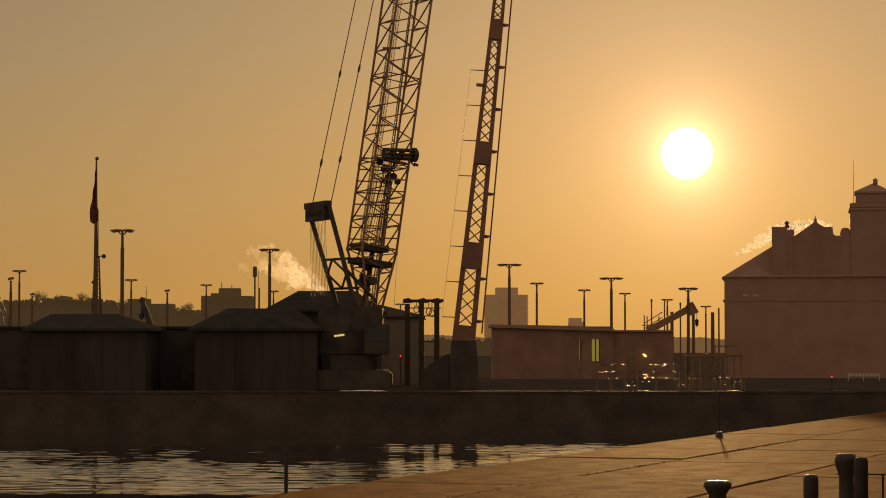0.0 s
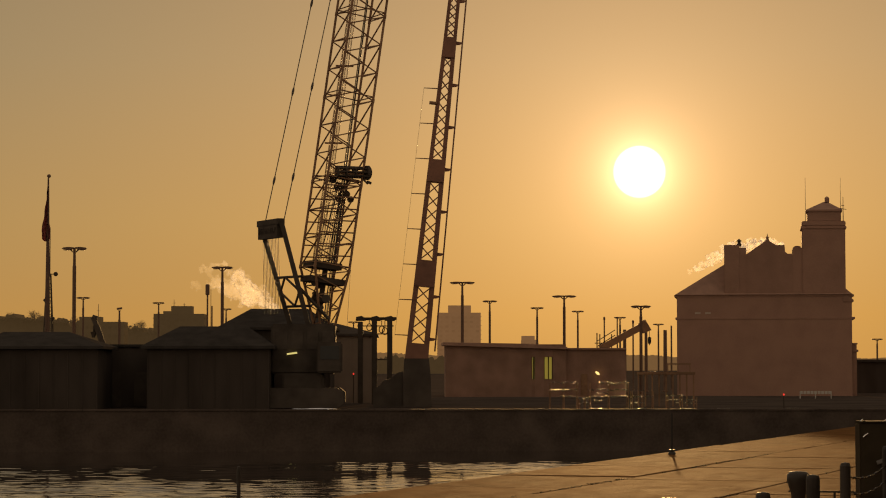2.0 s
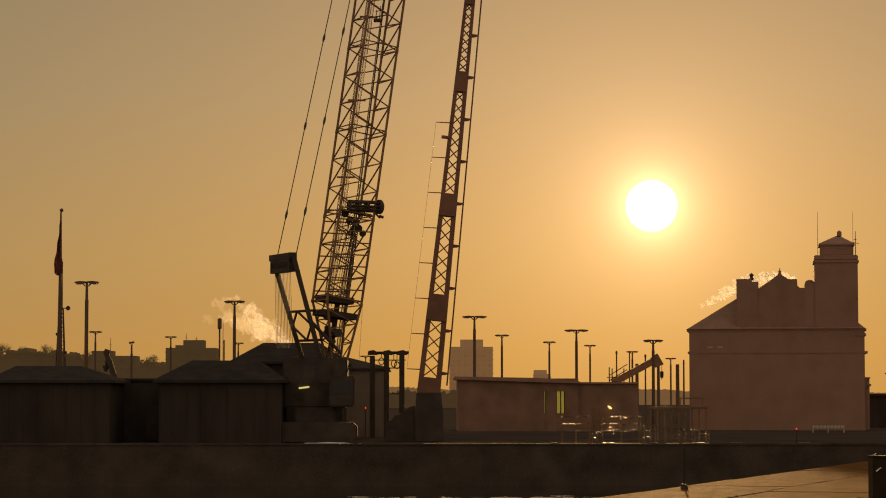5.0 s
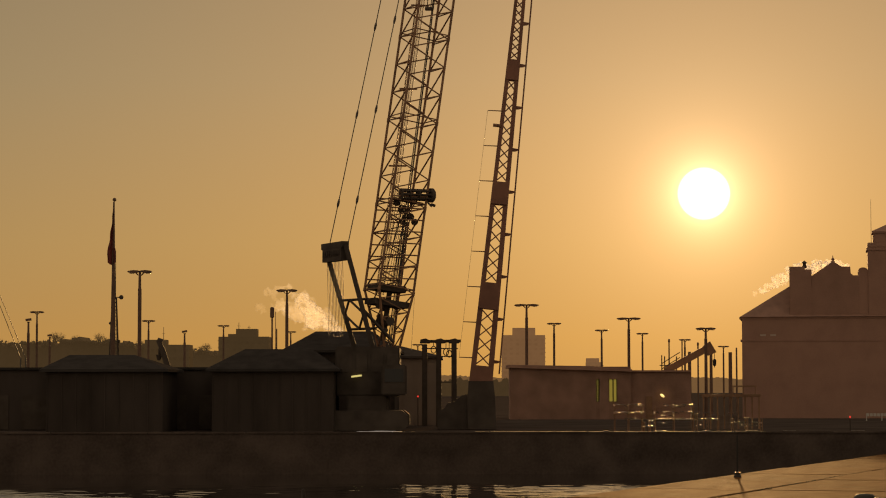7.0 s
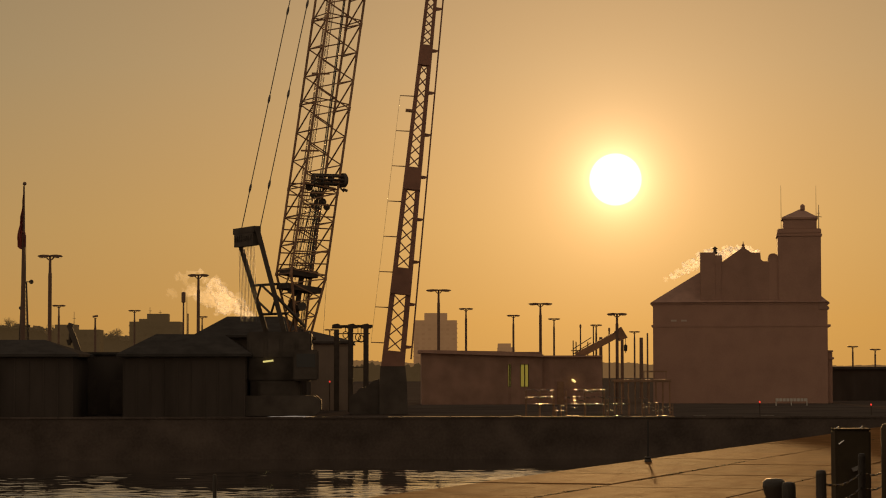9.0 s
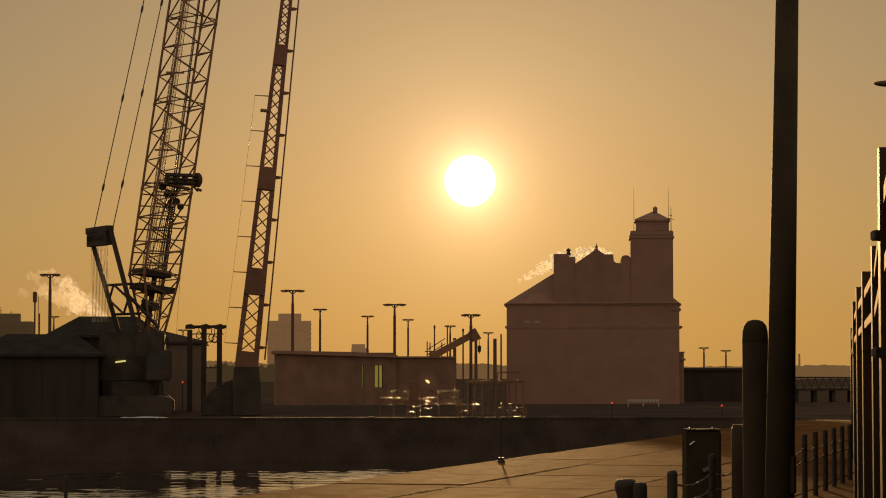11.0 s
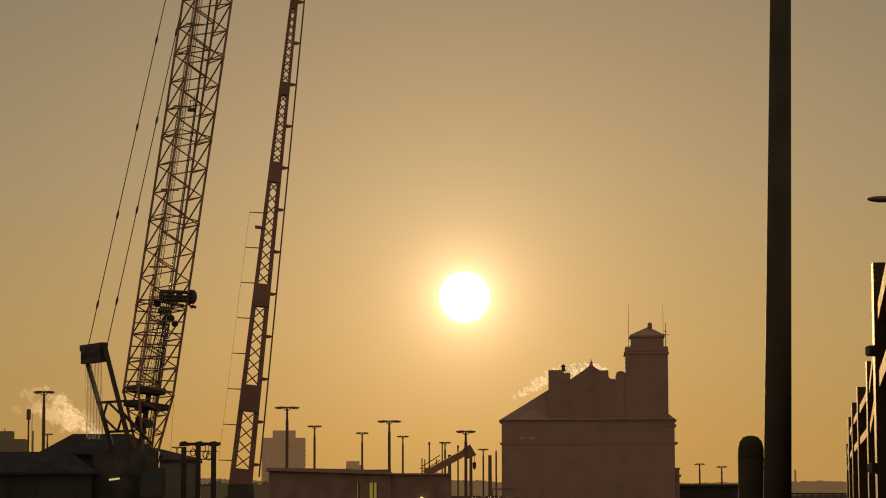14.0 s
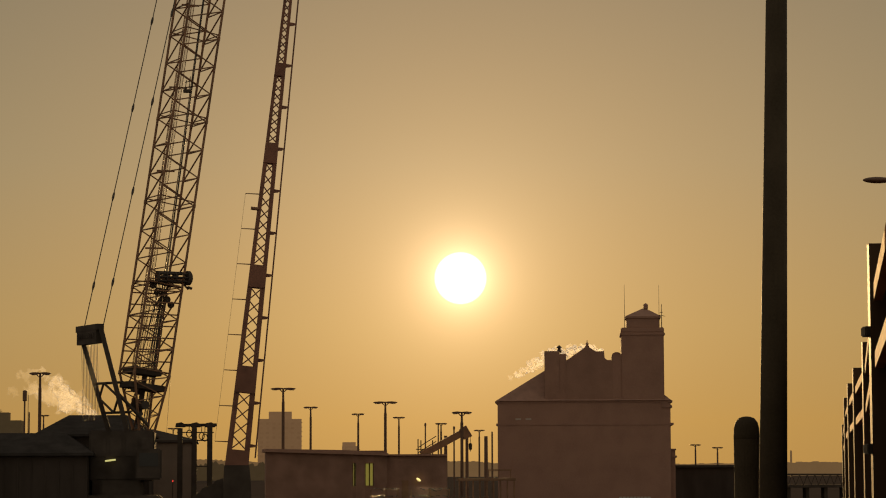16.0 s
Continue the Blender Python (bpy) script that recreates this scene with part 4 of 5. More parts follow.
lathe(bm, [(0.26, 0), (0.15, 0.12), (0.02, 0.2)], (42.55, GY + 1.8, 19.51), 8)
part("tower_cap", bm, M_STONE, hall)
for p, q, w in ((((40.39, 235, 16.88)), ((40.39, 235, 21.43)), 0.03), (((43.81, 235, 17.99)), ((43.81, 235, 21.38)), 0.025), (((44.06, 235, 16.82)), ((44.06, 235, 19.49)), 0.05)):
    bm = B()
    rod(bm, p, q, w, w * 0.5, n=5)
    part("antenna", bm, M_YARD, hall)
bm = B()
rod(bm, (43.83, 235, 18.38), (44.39, 235, 18.27), 0.03, n=5)
rod(bm, (43.89, 235, 18.66), (44.17, 235, 18.66), 0.03, n=5)
part("antenna_arm", bm, M_YARD, hall)
# shoulder roof and the lower wing
bm = B()
prism(bm, [(TX1 - 0.3, 9.99), (TX1, 10.04), (45, 9.38), (45, 9.21), (TX1 - 0.3, 9.21)], GY - 0.1, GY + 10)
part("shoulder_roof", bm, M_TILE, hall)
bm = B()
box(bm, GX1, 45.28, GY + 0.5, GY + 9, -0.05, 4.99, 0.04)
box(bm, GX1, 45.44, GY + 0.3, GY + 9.2, 4.27, 4.49, 0.03)
box(bm, GX1, 45.36, GY + 0.4, GY + 9.1, 4.99, 5.16, 0.03)
part("side_wing", bm, M_STONE, hall)
# two panes whose pale colour imitates a glint
for x in (29.5, 30.5):
    bm = B()
    box(bm, x, x + 0.55, GY - 0.02, GY + 0.02, 8.04, 8.21)
    part("window_pane", bm, M_GLINT, hall, "narrow pale window pane, its glint put in as colour")
hall.rotation_euler = (0, 0, radians(-8.5))

# pale low fence before it, and the long low wing beyond
bm = B()
for i in range(9):
    x = 36.39 + i * 0.32
    box(bm, x, x + 0.26, 215, 215.1, 0.35, 0.62, 0.02)
for x in (36.39, 37.76, 39.19):
    box(bm, x, x + 0.08, 215.1, 215.2, -0.05, 0.6)
solo("low_barrier", bm, M_TOWERB, "low pale slatted barrier before the tower building", "barrier")
wing = thing("low_depot", "long low dark flat-roofed depot beyond the tower building", "building", (56.12, 262, 0))
bm = B()
box(bm, 50.28, 59.99, 260, 272, -0.05, 3.34)
part("wall", bm, M_SIDING, wing)
bm = B()
box(bm, 50.16, 60.11, 259.7, 272.3, 3.34, 3.64, 0.05)
part("roof", bm, M_ROOF, wing)

# footbridge with trussed railings
fb = thing("footbridge", "dark steel footbridge with trussed side railings", "bridge", (63, 250, 0))
x0, x1 = 57.92, 69.5
bm = B()
beam(bm, (x0, 250, 2.6), (x1, 250, 2.54), 0.16, 0.18)
part("top_rail", bm, M_YARD, fb)
bm = B()
box(bm, x0, x1, 249.8, 252, 1.18, 1.48, 0.02)
part("deck", bm, M_YARD, fb)
bm = B()
n = 14
for i in range(n):
    a, b = x0 + (x1 - x0) * i / n, x0 + (x1 - x0) * (i + 1) / n
    beam(bm, (a, 250, 1.48), ((a + b) / 2, 250, 2.54), 0.06)
    beam(bm, ((a + b) / 2, 250, 2.54), (b, 250, 1.48), 0.06)
part("truss", bm, M_YARD, fb)
for i in range(6):
    bm = B()
    x = x0 + 0.6 + i * 2.0
    box(bm, x - 0.18, x + 0.18, 250.2, 251.6, -0.06, 1.18)
    part("pier", bm, M_YARD, fb)

# ---- lamp posts ----
def lamp(height, span=2.0, heads=2, group="lamp posts round the locks"):
    t = thing("street_lamp", "", "street lamp", (0, 0, 0), group)
    t["label"] = "bronze lamp post with twin flat lamp heads" if heads == 2 else "slim lamp post with one small floodlight head"
    bm = B()
    lathe(bm, [(0.26, -0.06), (0.26, 0.05), (0.17, 0.12), (0.16, 0.5), (0.15, height * 0.88), (0.12, height * 0.885), (0.1, height - 0.12), (0.16, height - 0.06), (0.16, height + 0.0)], n=10)
    part("pole", bm, M_POLE, t, smooth=False)
    for s in ((-1, 1) if heads == 2 else (1,)):
        if heads == 2:
            bm = B()
            prism(bm, [(s * 0.05, height - 0.42), (s * 0.16, height - 0.38), (s * 0.42, height - 0.14), (s * 0.3, height - 0.06)], -0.05, 0.05)
            part("arm", bm, M_POLE, t)
            bm = B()
            h = span / 2
            prism(bm, [(s * 0.06, height - 0.1), (s * h * 0.45, height - 0.2), (s * h * 0.85, height - 0.17), (s * h, height - 0.08), (s * h * 0.9, height + 0.0), (s * h * 0.5, height + 0.05), (s * 0.06, height + 0.02)], -0.2, 0.2)
            hd = part("lamp_head", bm, M_POLE, t)
            bm = B()
            box(bm, min(s * h * 0.5, s * h * 0.84), max(s * h * 0.5, s * h * 0.84), -0.14, 0.14, height - 0.225, height - 0.2)
            part("lens", bm, M_LENS, hd)
        else:
            bm = B()
            prism(bm, [(-0.3, height + 0.05), (0.34, height + 0.15), (0.3, height + 0.4), (-0.34, height + 0.3)], -0.2, 0.2)
            part("lamp_head", bm, M_POLE, t)
    return t


random.seed(7)
for cx, cy, ch in ((-25.78, 192, 12.36), (-16.18, 223, 12.14), (6.89, 248.2, 11.64), (18.14, 257.5, 10.51),
                   (24.11, 235, 8.82), (12.75, 325, 11.9), (20.8, 352, 11.67), (29.31, 385, 11.97),
                   (36.13, 385, 10.97), (46.5, 423, 10.6), (-57.62, 325, 13.59), (-45.67, 350, 13.11),
                   (-38.14, 385, 13.34), (-29.79, 420, 13.22), (85.4, 423, 7.95), (89.4, 423, 7.45), (-7.45, 420, 10.94)):
    t = lamp(ch, 2.0 + (248 < cy < 258) * 0.65)
    t.matrix_basis = Matrix.LocRotScale((cx, cy, 0), Euler((0, 0, radians(random.uniform(-8, 8)))), None)
for cx, cy, ch in ((-47.02, 260, 10.28), (-56.72, 330, 10.25), (-34.61, 300, 9.98)):
    t = lamp(ch, heads=1)
    t.matrix_basis = pose(cx, cy, 0, 0, 0, 10)

# slim poles among the lamps
for x, y, zt, r, ball in ((26.17, 300, 8.98, 0.1, 1), (29.79, 300, 8.56, 0.11, 1), (34.61, 300, 8.06, 0.12, 0), (29.65, 320, 9.41, 0.1, 0),
                        (31.57, 280, 7.17, 0.24, 0), (29.32, 280, 7.17, 0.2, 0), (26.81, 280, 7.23, 0.22, 0),
                        (-23.62, 300, 12.17, 0.12, 2), (-23.19, 300, 12.67, 0.04, 0), (-23.05, 300, 10.54, 0.1, 0)):
    p = thing("slim_pole", "slim dark steel pole standing on the lock yard", "pole", (x, y, 0), "poles on the yard")
    bm = B()
    lathe(bm, [(r * 1.5, -0.06), (r * 1.5, 0.1), (r, 0.14), (r * 0.85, zt)], (x, y, 0), 8)
    part("shaft", bm, M_POLE, p)
    if ball:
        bm = B()
        k = 0.13 if ball == 1 else 0.26
        hh = 0.5 if ball == 1 else 1.4
        lathe(bm, [(k * 0.3, 0), (k, 0.1), (k, hh - 0.1), (k * 0.3, hh)], (x, y, zt - 0.3), 10)
        part("head", bm, M_POLE, p)

# flagpole with its limp flag, and the radio mast behind
fx, fy = -29.8, 205.0
fp = thing("flagpole", "tall tapered flagpole with a limp flag", "flagpole", (fx, fy, 0))
bm = B()
lathe(bm, [(0.26, -0.06), (0.24, 2), (0.2, 9), (0.07, 18.98)], (fx, fy, 0), 10)
part("pole", bm, M_POLE, fp)
bm = B()
lathe(bm, [(0.03, 0), (0.15, 0.08), (0.17, 0.17), (0.12, 0.3), (0.02, 0.34)], (fx + 0.05, fy, 18.98), 10)
part("ball", bm, M_POLE, fp)
bm = B()
zt, zb = 18.21, 13.75
rows, cols = 26, 12
grid = []
for i in range(rows + 1):
    f = i / rows
    w = 0.07 + 0.6 * f ** 1.15 + 0.03 * math.sin(f * 19)
    line = []
    for j in range(cols + 1):
        g = j / cols
        sag = 0.22 * math.sin(g * math.pi) * f
        if f > 0.85:
            w2 = w * (1 - (f - 0.85) * 1.6 * g)
        else:
            w2 = w
        line.append(bm.verts.new((fx + 0.02 - g * w2 + 0.2 * f * (f > 0.7) * (1 - g), fy - 0.12 + 0.12 * math.sin(g * 13 + f * 3), zt + (zb - zt) * f - sag)))
    grid.append(line)
for i in range(rows):
    for j in range(cols):
        bm.faces.new((grid[i][j], grid[i][j + 1], grid[i + 1][j + 1], grid[i + 1][j]))
bmesh.ops.solidify(bm, geom=bm.faces[:], thickness=0.03)
part("flag", bm, M_CLOTH, fp, "limp faded red flag hanging in folds", smooth=True)
rx, ry = -60.85, 420.0
rm = thing("radio_mast", "thin lattice radio mast with small antennas", "mast", (rx, ry, 0))
lattice((rx, ry, -0.06), (rx, ry, 19.18), 1.05, 0.34, Vector((1, 0, 0)), Vector((0, 1, 0)), 16, 0.1, 0.065, M_YARD, rm)
bm = B()
rod(bm, (rx + 0.2, ry, 19), (rx + 0.2, ry, 27.5), 0.09, 0.05, n=5)
part("whip_aerial", bm, M_YARD, rm)
for dx, z, r in ((1.25, 19.28, 0.4), (-0.6, 14.71, 0.3), (0.9, 11.54, 0.25)):
    bm = B()
    rod(bm, (rx + dx, ry - 0.3, z), (rx + dx, ry - 0.6, z), r, r * 0.8, n=12)
    rod(bm, (rx, ry, z), (rx + dx, ry - 0.3, z), 0.08)
    part("antenna", bm, M_YARD, rm)

# folded loader arm over the shed roof
la = thing("loader_arm", "dark folded hydraulic loader arm rising over a shed", "loader", (-21.6, 175, 0))
bm = B()
beam(bm, (-21.35, 175, 4.34), (-21.84, 175, 5.79), 0.4, 0.45)
beam(bm, (-21.76, 175, 5.58), (-22.09, 175, 6.41), 0.34, 0.42)
rod(bm, (-21.8, 175, 6.28), (-22.17, 175, 6.41), 0.2, n=10)
part("boom", bm, M_DARK, la)
bm = B()
rod(bm, (-22.01, 175, 5.79), (-22.05, 175, 4.92), 0.1, n=6)
rod(bm, (-22.05, 175, 5.33), (-22.07, 175, 4.92), 0.24, 0.1, n=8)
part("grapple", bm, M_DARK, la)
bm = B()
box(bm, -21.6, -21.1, 174.6, 175.6, -0.05, 4.42)
part("base", bm, M_DARK, la)

# stay wires that slope down past the shed
for k in (0, 1):
    bm = B()
    rod(bm, (-40.61, 190 + k, 19.31), (-34.95 + k * 0.22, 190 + k, 5.3), 0.03, n=4)
    rod(bm, (-34.95 + k * 0.22, 190 + k, -0.06), (-34.95 + k * 0.22, 190 + k, 5.3), 0.06, n=5)
    solo("stay_wire", bm, M_ROPE, "thin dark stay wire running down to the yard", "wire", "stay wires")

# red signal lamps
for p in ((-3.3, 186, 2.25), (25.99, 160, 0.9), (33.51, 160, 0.71)):
    p = Vector(p)
    s = thing("signal_lamp", "small red signal lamp on a short post", "signal lamp", (p.x, p.y, 0), "signal lamps")
    bm = B()
    rod(bm, (p.x, p.y, -0.06), (p.x, p.y, p.z - 0.08), 0.035)
    part("post", bm, M_YARD, s)
    bm = B()
    lathe(bm, [(0.035, -0.08), (0.055, -0.03), (0.055, 0.03), (0.015, 0.06)], p, 10)
    part("lamp", bm, M_REDLAMP, s)

# ---- near quay: bollards, posts, railing, pole, fence ----
def bollard(x, y, r, h):
    bm = B()
    lathe(bm, [(r * 0.95, -0.06), (r * 0.95, 0.04), (r * 0.68, 0.1), (r * 0.62, h * 0.6), (r * 0.85, h * 0.75), (r, h * 0.86), (r * 0.96, h * 0.95), (r * 0.7, h), (r * 0.1, h * 1.01)], (x, y, 0), 20)
    return solo("mooring_bollard", bm, M_IRON, "black cast-iron mushroom mooring bollard on the quay", "bollard", "bollards on the quay", smooth=True)


bollard(4.35, 38, 0.225, 0.55)
bollard(6.56, 39, 0.19, 0.93)
cl = bollard(8.42, 73, 0.12, 0.15)
cl["label"] = "small black mushroom bollard near the quay edge"
# staff added only to cast the long shadow at this bollard
bm = B()
lathe(bm, [(0.04, -0.06), (0.04, 0.02), (0.03, 0.05), (0.026, 1.25), (0.01, 1.27)], (8.45, 73.25, 0), 10)
solo("mooring_staff", bm, M_BOARD, "slim dark staff added to cast a long shadow by the small bollard", "post")


def stub_post(x, y, r, top, lean=0.0):
    bm = B()
    lathe(bm, [(r, -0.06), (r, top - 0.08), (r * 0.96, top - 0.04), (r * 0.8, top), (r * 0.1, top + 0.01)], (0, 0, 0), 14)
    ob = solo("stub_post", bm, M_IRON, "short dark steel stub post on the quay", "post", "stub posts")
    ob.matrix_basis = pose(x, y, 0, 0, lean, 0)
    return ob


stub_post(5.83, 38, 0.12, 0.64)
stub_post(6.45, 37, 0.11, 0.96)
stub_post(-2.88, 44.0, 0.035, 0.82)["label"] = "slim steel marker post at the quay edge"
bm = B()
beam(bm, (6.73, 41, 0.51), (8.88, 41, 0.47), 0.03, 0.03)
for x in (6.84, 7.52, 8.3):
    beam(bm, (x, 41.0, -0.06), (x, 41.0, 0.51), 0.035)
solo("low_guard_rail", bm, M_IRON, "low dark guard rail behind the bollards", "rail")
cab = thing("service_cabinet", "tall dark steel service cabinet standing on the quay", "cabinet", (7.66, 38.2, 0))
bm = B()
box(bm, 7.38, 7.95, 38, 38.4, -0.06, 1.74, 0.02)
part("body", bm, M_POST, cab)
bm = B()
box(bm, 7.375, 7.955, 37.985, 38.41, 1.74, 1.77, 0.012)
part("lid", bm, M_POST, cab)
bm = B()
box(bm, 7.41, 7.91, 37.985, 38.0, 0.15, 1.68)
part("door", bm, M_POST, cab)
bm = B()
rod(bm, (7.42, 37.93, 1.52), (7.5, 37.93, 1.58), 0.012, n=8)
rod(bm, (7.46, 37.93, 1.55), (7.46, 38.0, 1.55), 0.012, n=8)
part("handle", bm, M_CHROME, cab, "small bright latch handle")
# bright lugs added to give the glints on the cabinet's top edge
for x in (7.42, 7.8):
    bm = B()
    rod(bm, (x - 0.03, 38.1, 1.75), (x + 0.03, 38.1, 1.8), 0.009, n=8)
    rod(bm, (x + 0.03, 38.1, 1.8), (x + 0.06, 38.1, 1.76), 0.009, n=8)
    part("lifting_eye", bm, M_CHROME, cab)
bm = B()
beam(bm, (7.64, 37.96, 1.11), (7.84, 37.96, 1.19), 0.06, 0.03, side=(0, 1, 0))
part("strap", bm, M_GALV, cab, "grey slanting metal strap")
# pipe bollard with domed top
R = 0.11
bx = 4.48
zt = 3.09
pb = thing("pipe_bollard", "dark domed steel pipe bollard beside the lamp pole", "bollard", (bx, 20, 0))
bm = B()
lathe(bm, [(R, -0.06), (R, zt - 0.19)], (bx, 20, 0), 28)
part("pipe", bm, M_POST, pb, smooth=False)
bm = B()
lathe(bm, [(R * 1.0, zt - 0.19), (R * 1.012, zt - 0.185), (R * 1.0, zt - 0.16), (R * 0.97, zt - 0.1), (R * 0.85, zt - 0.05), (R * 0.6, zt - 0.015), (R * 0.3, zt - 0.003), (0.01, zt)], (bx, 20, 0), 28)
part("dome_cap", bm, M_POST, pb, smooth=True)
bm = B()
lathe(bm, [(R * 1.5, -0.06), (R * 1.5, 0.015), (R * 1.42, 0.02), (R * 1.01, 0.02)], (bx, 20, 0), 28)
part("base_flange", bm, M_IRON, pb)
bm = B()
lathe(bm, [(0.13, -0.06), (0.13, 2.06 - 0.03), (0.11, 2.08), (0.02, 2.08)], (5.68, 26, 0), 20)
solo("concrete_guard_post", bm, M_POST, "stout dark guard post behind the pipe bollard", "post", smooth=True)
# tall lamp pole
pl = thing("lamp_pole", "tall dark tapered steel lamp pole, leaning slightly", "lamp post", (3.76, 16, 0))
b, t = Vector((3.702, 16, -0.06)), Vector((3.847, 16.0, 6.2))
bm = B()
rod(bm, b, t, 0.112, 0.071, n=24)
part("shaft", bm, M_POST, pl, smooth=True)
bm = B()
rod(bm, b, b + Vector((0, 0, 0.25)), 0.15, 0.13, n=16)
part("base", bm, M_POST, pl)
bm = B()
rod(bm, b.lerp(t, 0.3) + Vector((0.07, -0.06, 0)), b.lerp(t, 0.3) + Vector((0.07, -0.06, 0.25)), 0.03)
part("hand_hole", bm, M_POST, pl)
# distant lamp head that reaches in from beyond the fence
al = thing("arm_lamp", "lamp post with a long arm and flat oval head", "street lamp", (12.07, 40, 0))
bm = B()
lathe(bm, [(0.12, -0.06), (0.1, 3), (0.07, 7.67)], (12.07, 40, 0), 12)
part("pole", bm, M_POLE, al)
bm = B()
rod(bm, (12.07, 40, 7.65), (11.36, 40, 7.64), 0.035)
part("arm", bm, M_POLE, al)
bm = B()
bmesh.ops.create_uvsphere(bm, u_segments=20, v_segments=10, radius=1)
bm.transform(Matrix.Translation((11.32, 40, 7.64)) @ Matrix.Diagonal((0.26, 0.12, 0.055, 1)))
part("lamp_head", bm, M_POLE, al, smooth=True)

# timber fence that runs off along the quay
fence = thing("timber_fence", "tall weathered timber fence with posts, dark boards and two broad rails", "fence", (7.7, 28, 0))
FT = 4.17
fpos = [Vector(p) for p in ((2.25, 7.6, 0), (4.45, 16.0, 0), (7.69, 28.0, 0), (9.41, 34.8, 0), (10.93, 40.8, 0), (12.94, 48.6, 0), (19.84, 74.8, 0))]
side_way = Vector((0.967, -0.254, 0))
# posts and boards near-black, the rails a lighter timber
for p in fpos:
    bm = B()
    c = p + side_way * 0.075
    beam(bm, c + Vector((0, 0, -0.06)), c + Vector((0, 0, FT)), 0.15, 0.15, side=(0.984, -0.178, 0))
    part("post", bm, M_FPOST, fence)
for z in (2.77, 3.57):
    bm = B()
    p = fpos[1]
    box(bm, p.x - 0.045, p.x + 0.03, p.y - 0.06, p.y + 0.06, z - 0.035, z + 0.035, 0.008)
    part("clamp", bm, M_IRON, fence, "small dark iron clamp on a post")
for a, b in zip(fpos, fpos[1:]):
    d = (b - a).normalized()
    for z in (3.37, 3.83):
        bm = B()
        p, q = a + d * 0.12 + side_way * 0.06, b - d * 0.12 + side_way * 0.06
        beam(bm, p + Vector((0, 0, z)), q + Vector((0, 0, z)), 0.06, 0.11, side=(0, 0, 1))
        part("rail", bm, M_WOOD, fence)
    n = max(4, int((b - a).length / 0.3))
    for k in range(n):
        bm = B()
        p, q = a.lerp(b, (k + 0.04) / n) + side_way * 0.14, a.lerp(b, (k + 0.96) / n) + side_way * 0.14
        top = FT - 0.24 + random.uniform(-0.02, 0.02)
        beam(bm, (p.x, p.y, top / 2), (q.x, q.y, top / 2), 0.03, top, side=(0, 0, 1))
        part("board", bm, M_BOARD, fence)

# cable railing along the quay road
rail = thing("cable_railing", "dark steel post railing with two slack cables", "railing", (12.4, 51, 0))
rp = [Vector((12.2 + 0.36 * (y - 49.8), y, 0)) for y in (33.3, 37.0, 40.0, 42.8, 46.2, 49.8, 51.9, 54, 56, 58, 60, 62.5, 66)]
for p in rp:
    bm = B()
    r, h = (0.075, 1.3) if p.y < 34 else (0.06, 1.41)
    lathe(bm, [(r, -0.06), (r, h - 0.05), (r * 0.8, h - 0.01), (0.01, h)], p, 12)
    part("post", bm, M_IRON, rail)
for z in (0.88, 1.11):
    bm = B()
    for a, b in zip(rp, rp[1:]):
        for k in range(6):
            f, g = k / 6, (k + 1) / 6
            s0, s1 = (-0.1 * math.sin(math.pi * e) for e in (f, g))
            rod(bm, a.lerp(b, f) + Vector((0, 0, z + s0)), a.lerp(b, g) + Vector((0, 0, z + s1)), 0.015, n=8)
    part("cable", bm, M_CABLE, rail, smooth=True)

# ---- far land: woods, city, horizon; emission in place of haze ----
def ridge(name, y, x0, x1, step, profile, rough, mat, label):
    bm = B()
    prev = None
    x = x0
    while x <= x1:
        z = profile(x)
        for o, a in ((9, 0.22), (1.5, 0.25), (0.6, 0.4), (0.25, 0.4)):
            z += rough * a * noise.noise(Vector((x / (o * 6), y * 0.1, 3.3)))
        cur = [bm.verts.new((x, y, -2)), bm.verts.new((x, y, z)), bm.verts.new((x, y + 40, z))]
        if prev:
            for i in (0, 1):
                bm.faces.new((prev[i], cur[i], cur[i + 1], prev[i + 1]))
        prev = cur
        x += step
    return tagged(part(name, bm, mat), label, "woods", kind="structure")


def interp(pts):
    return lambda x: float(np.interp(x, [p[0] for p in pts], [p[1] for p in pts]))


crest = interp([(-560, 30), (-259.48, 30.73), (-223.07, 32.72), (-183.36, 29.41), (-146.95, 25.77), (-110.54, 16.5), (-74.14, 9.88), (120, 6)])
ridge("backdrop_woods", 1400, -560, 120, 0.7, crest, 7, M_HILL, "wooded hill along the horizon, haze as a faint glow")
ridge("backdrop_land", 4200, -900, 2300, 2.5, interp([(-900, 40), (-83.4, 34.37), (65.53, 26.43), (462.7, 26.43), (512.34, 21.47), (859.86, 21.47), (1008.79, 23.45), (2300, 22)]), 4.5, M_FAR, "low far shore along the horizon, haze as a faint glow")

# the treetops along the crest
random.seed(17)
bm = B()
x = -470.0
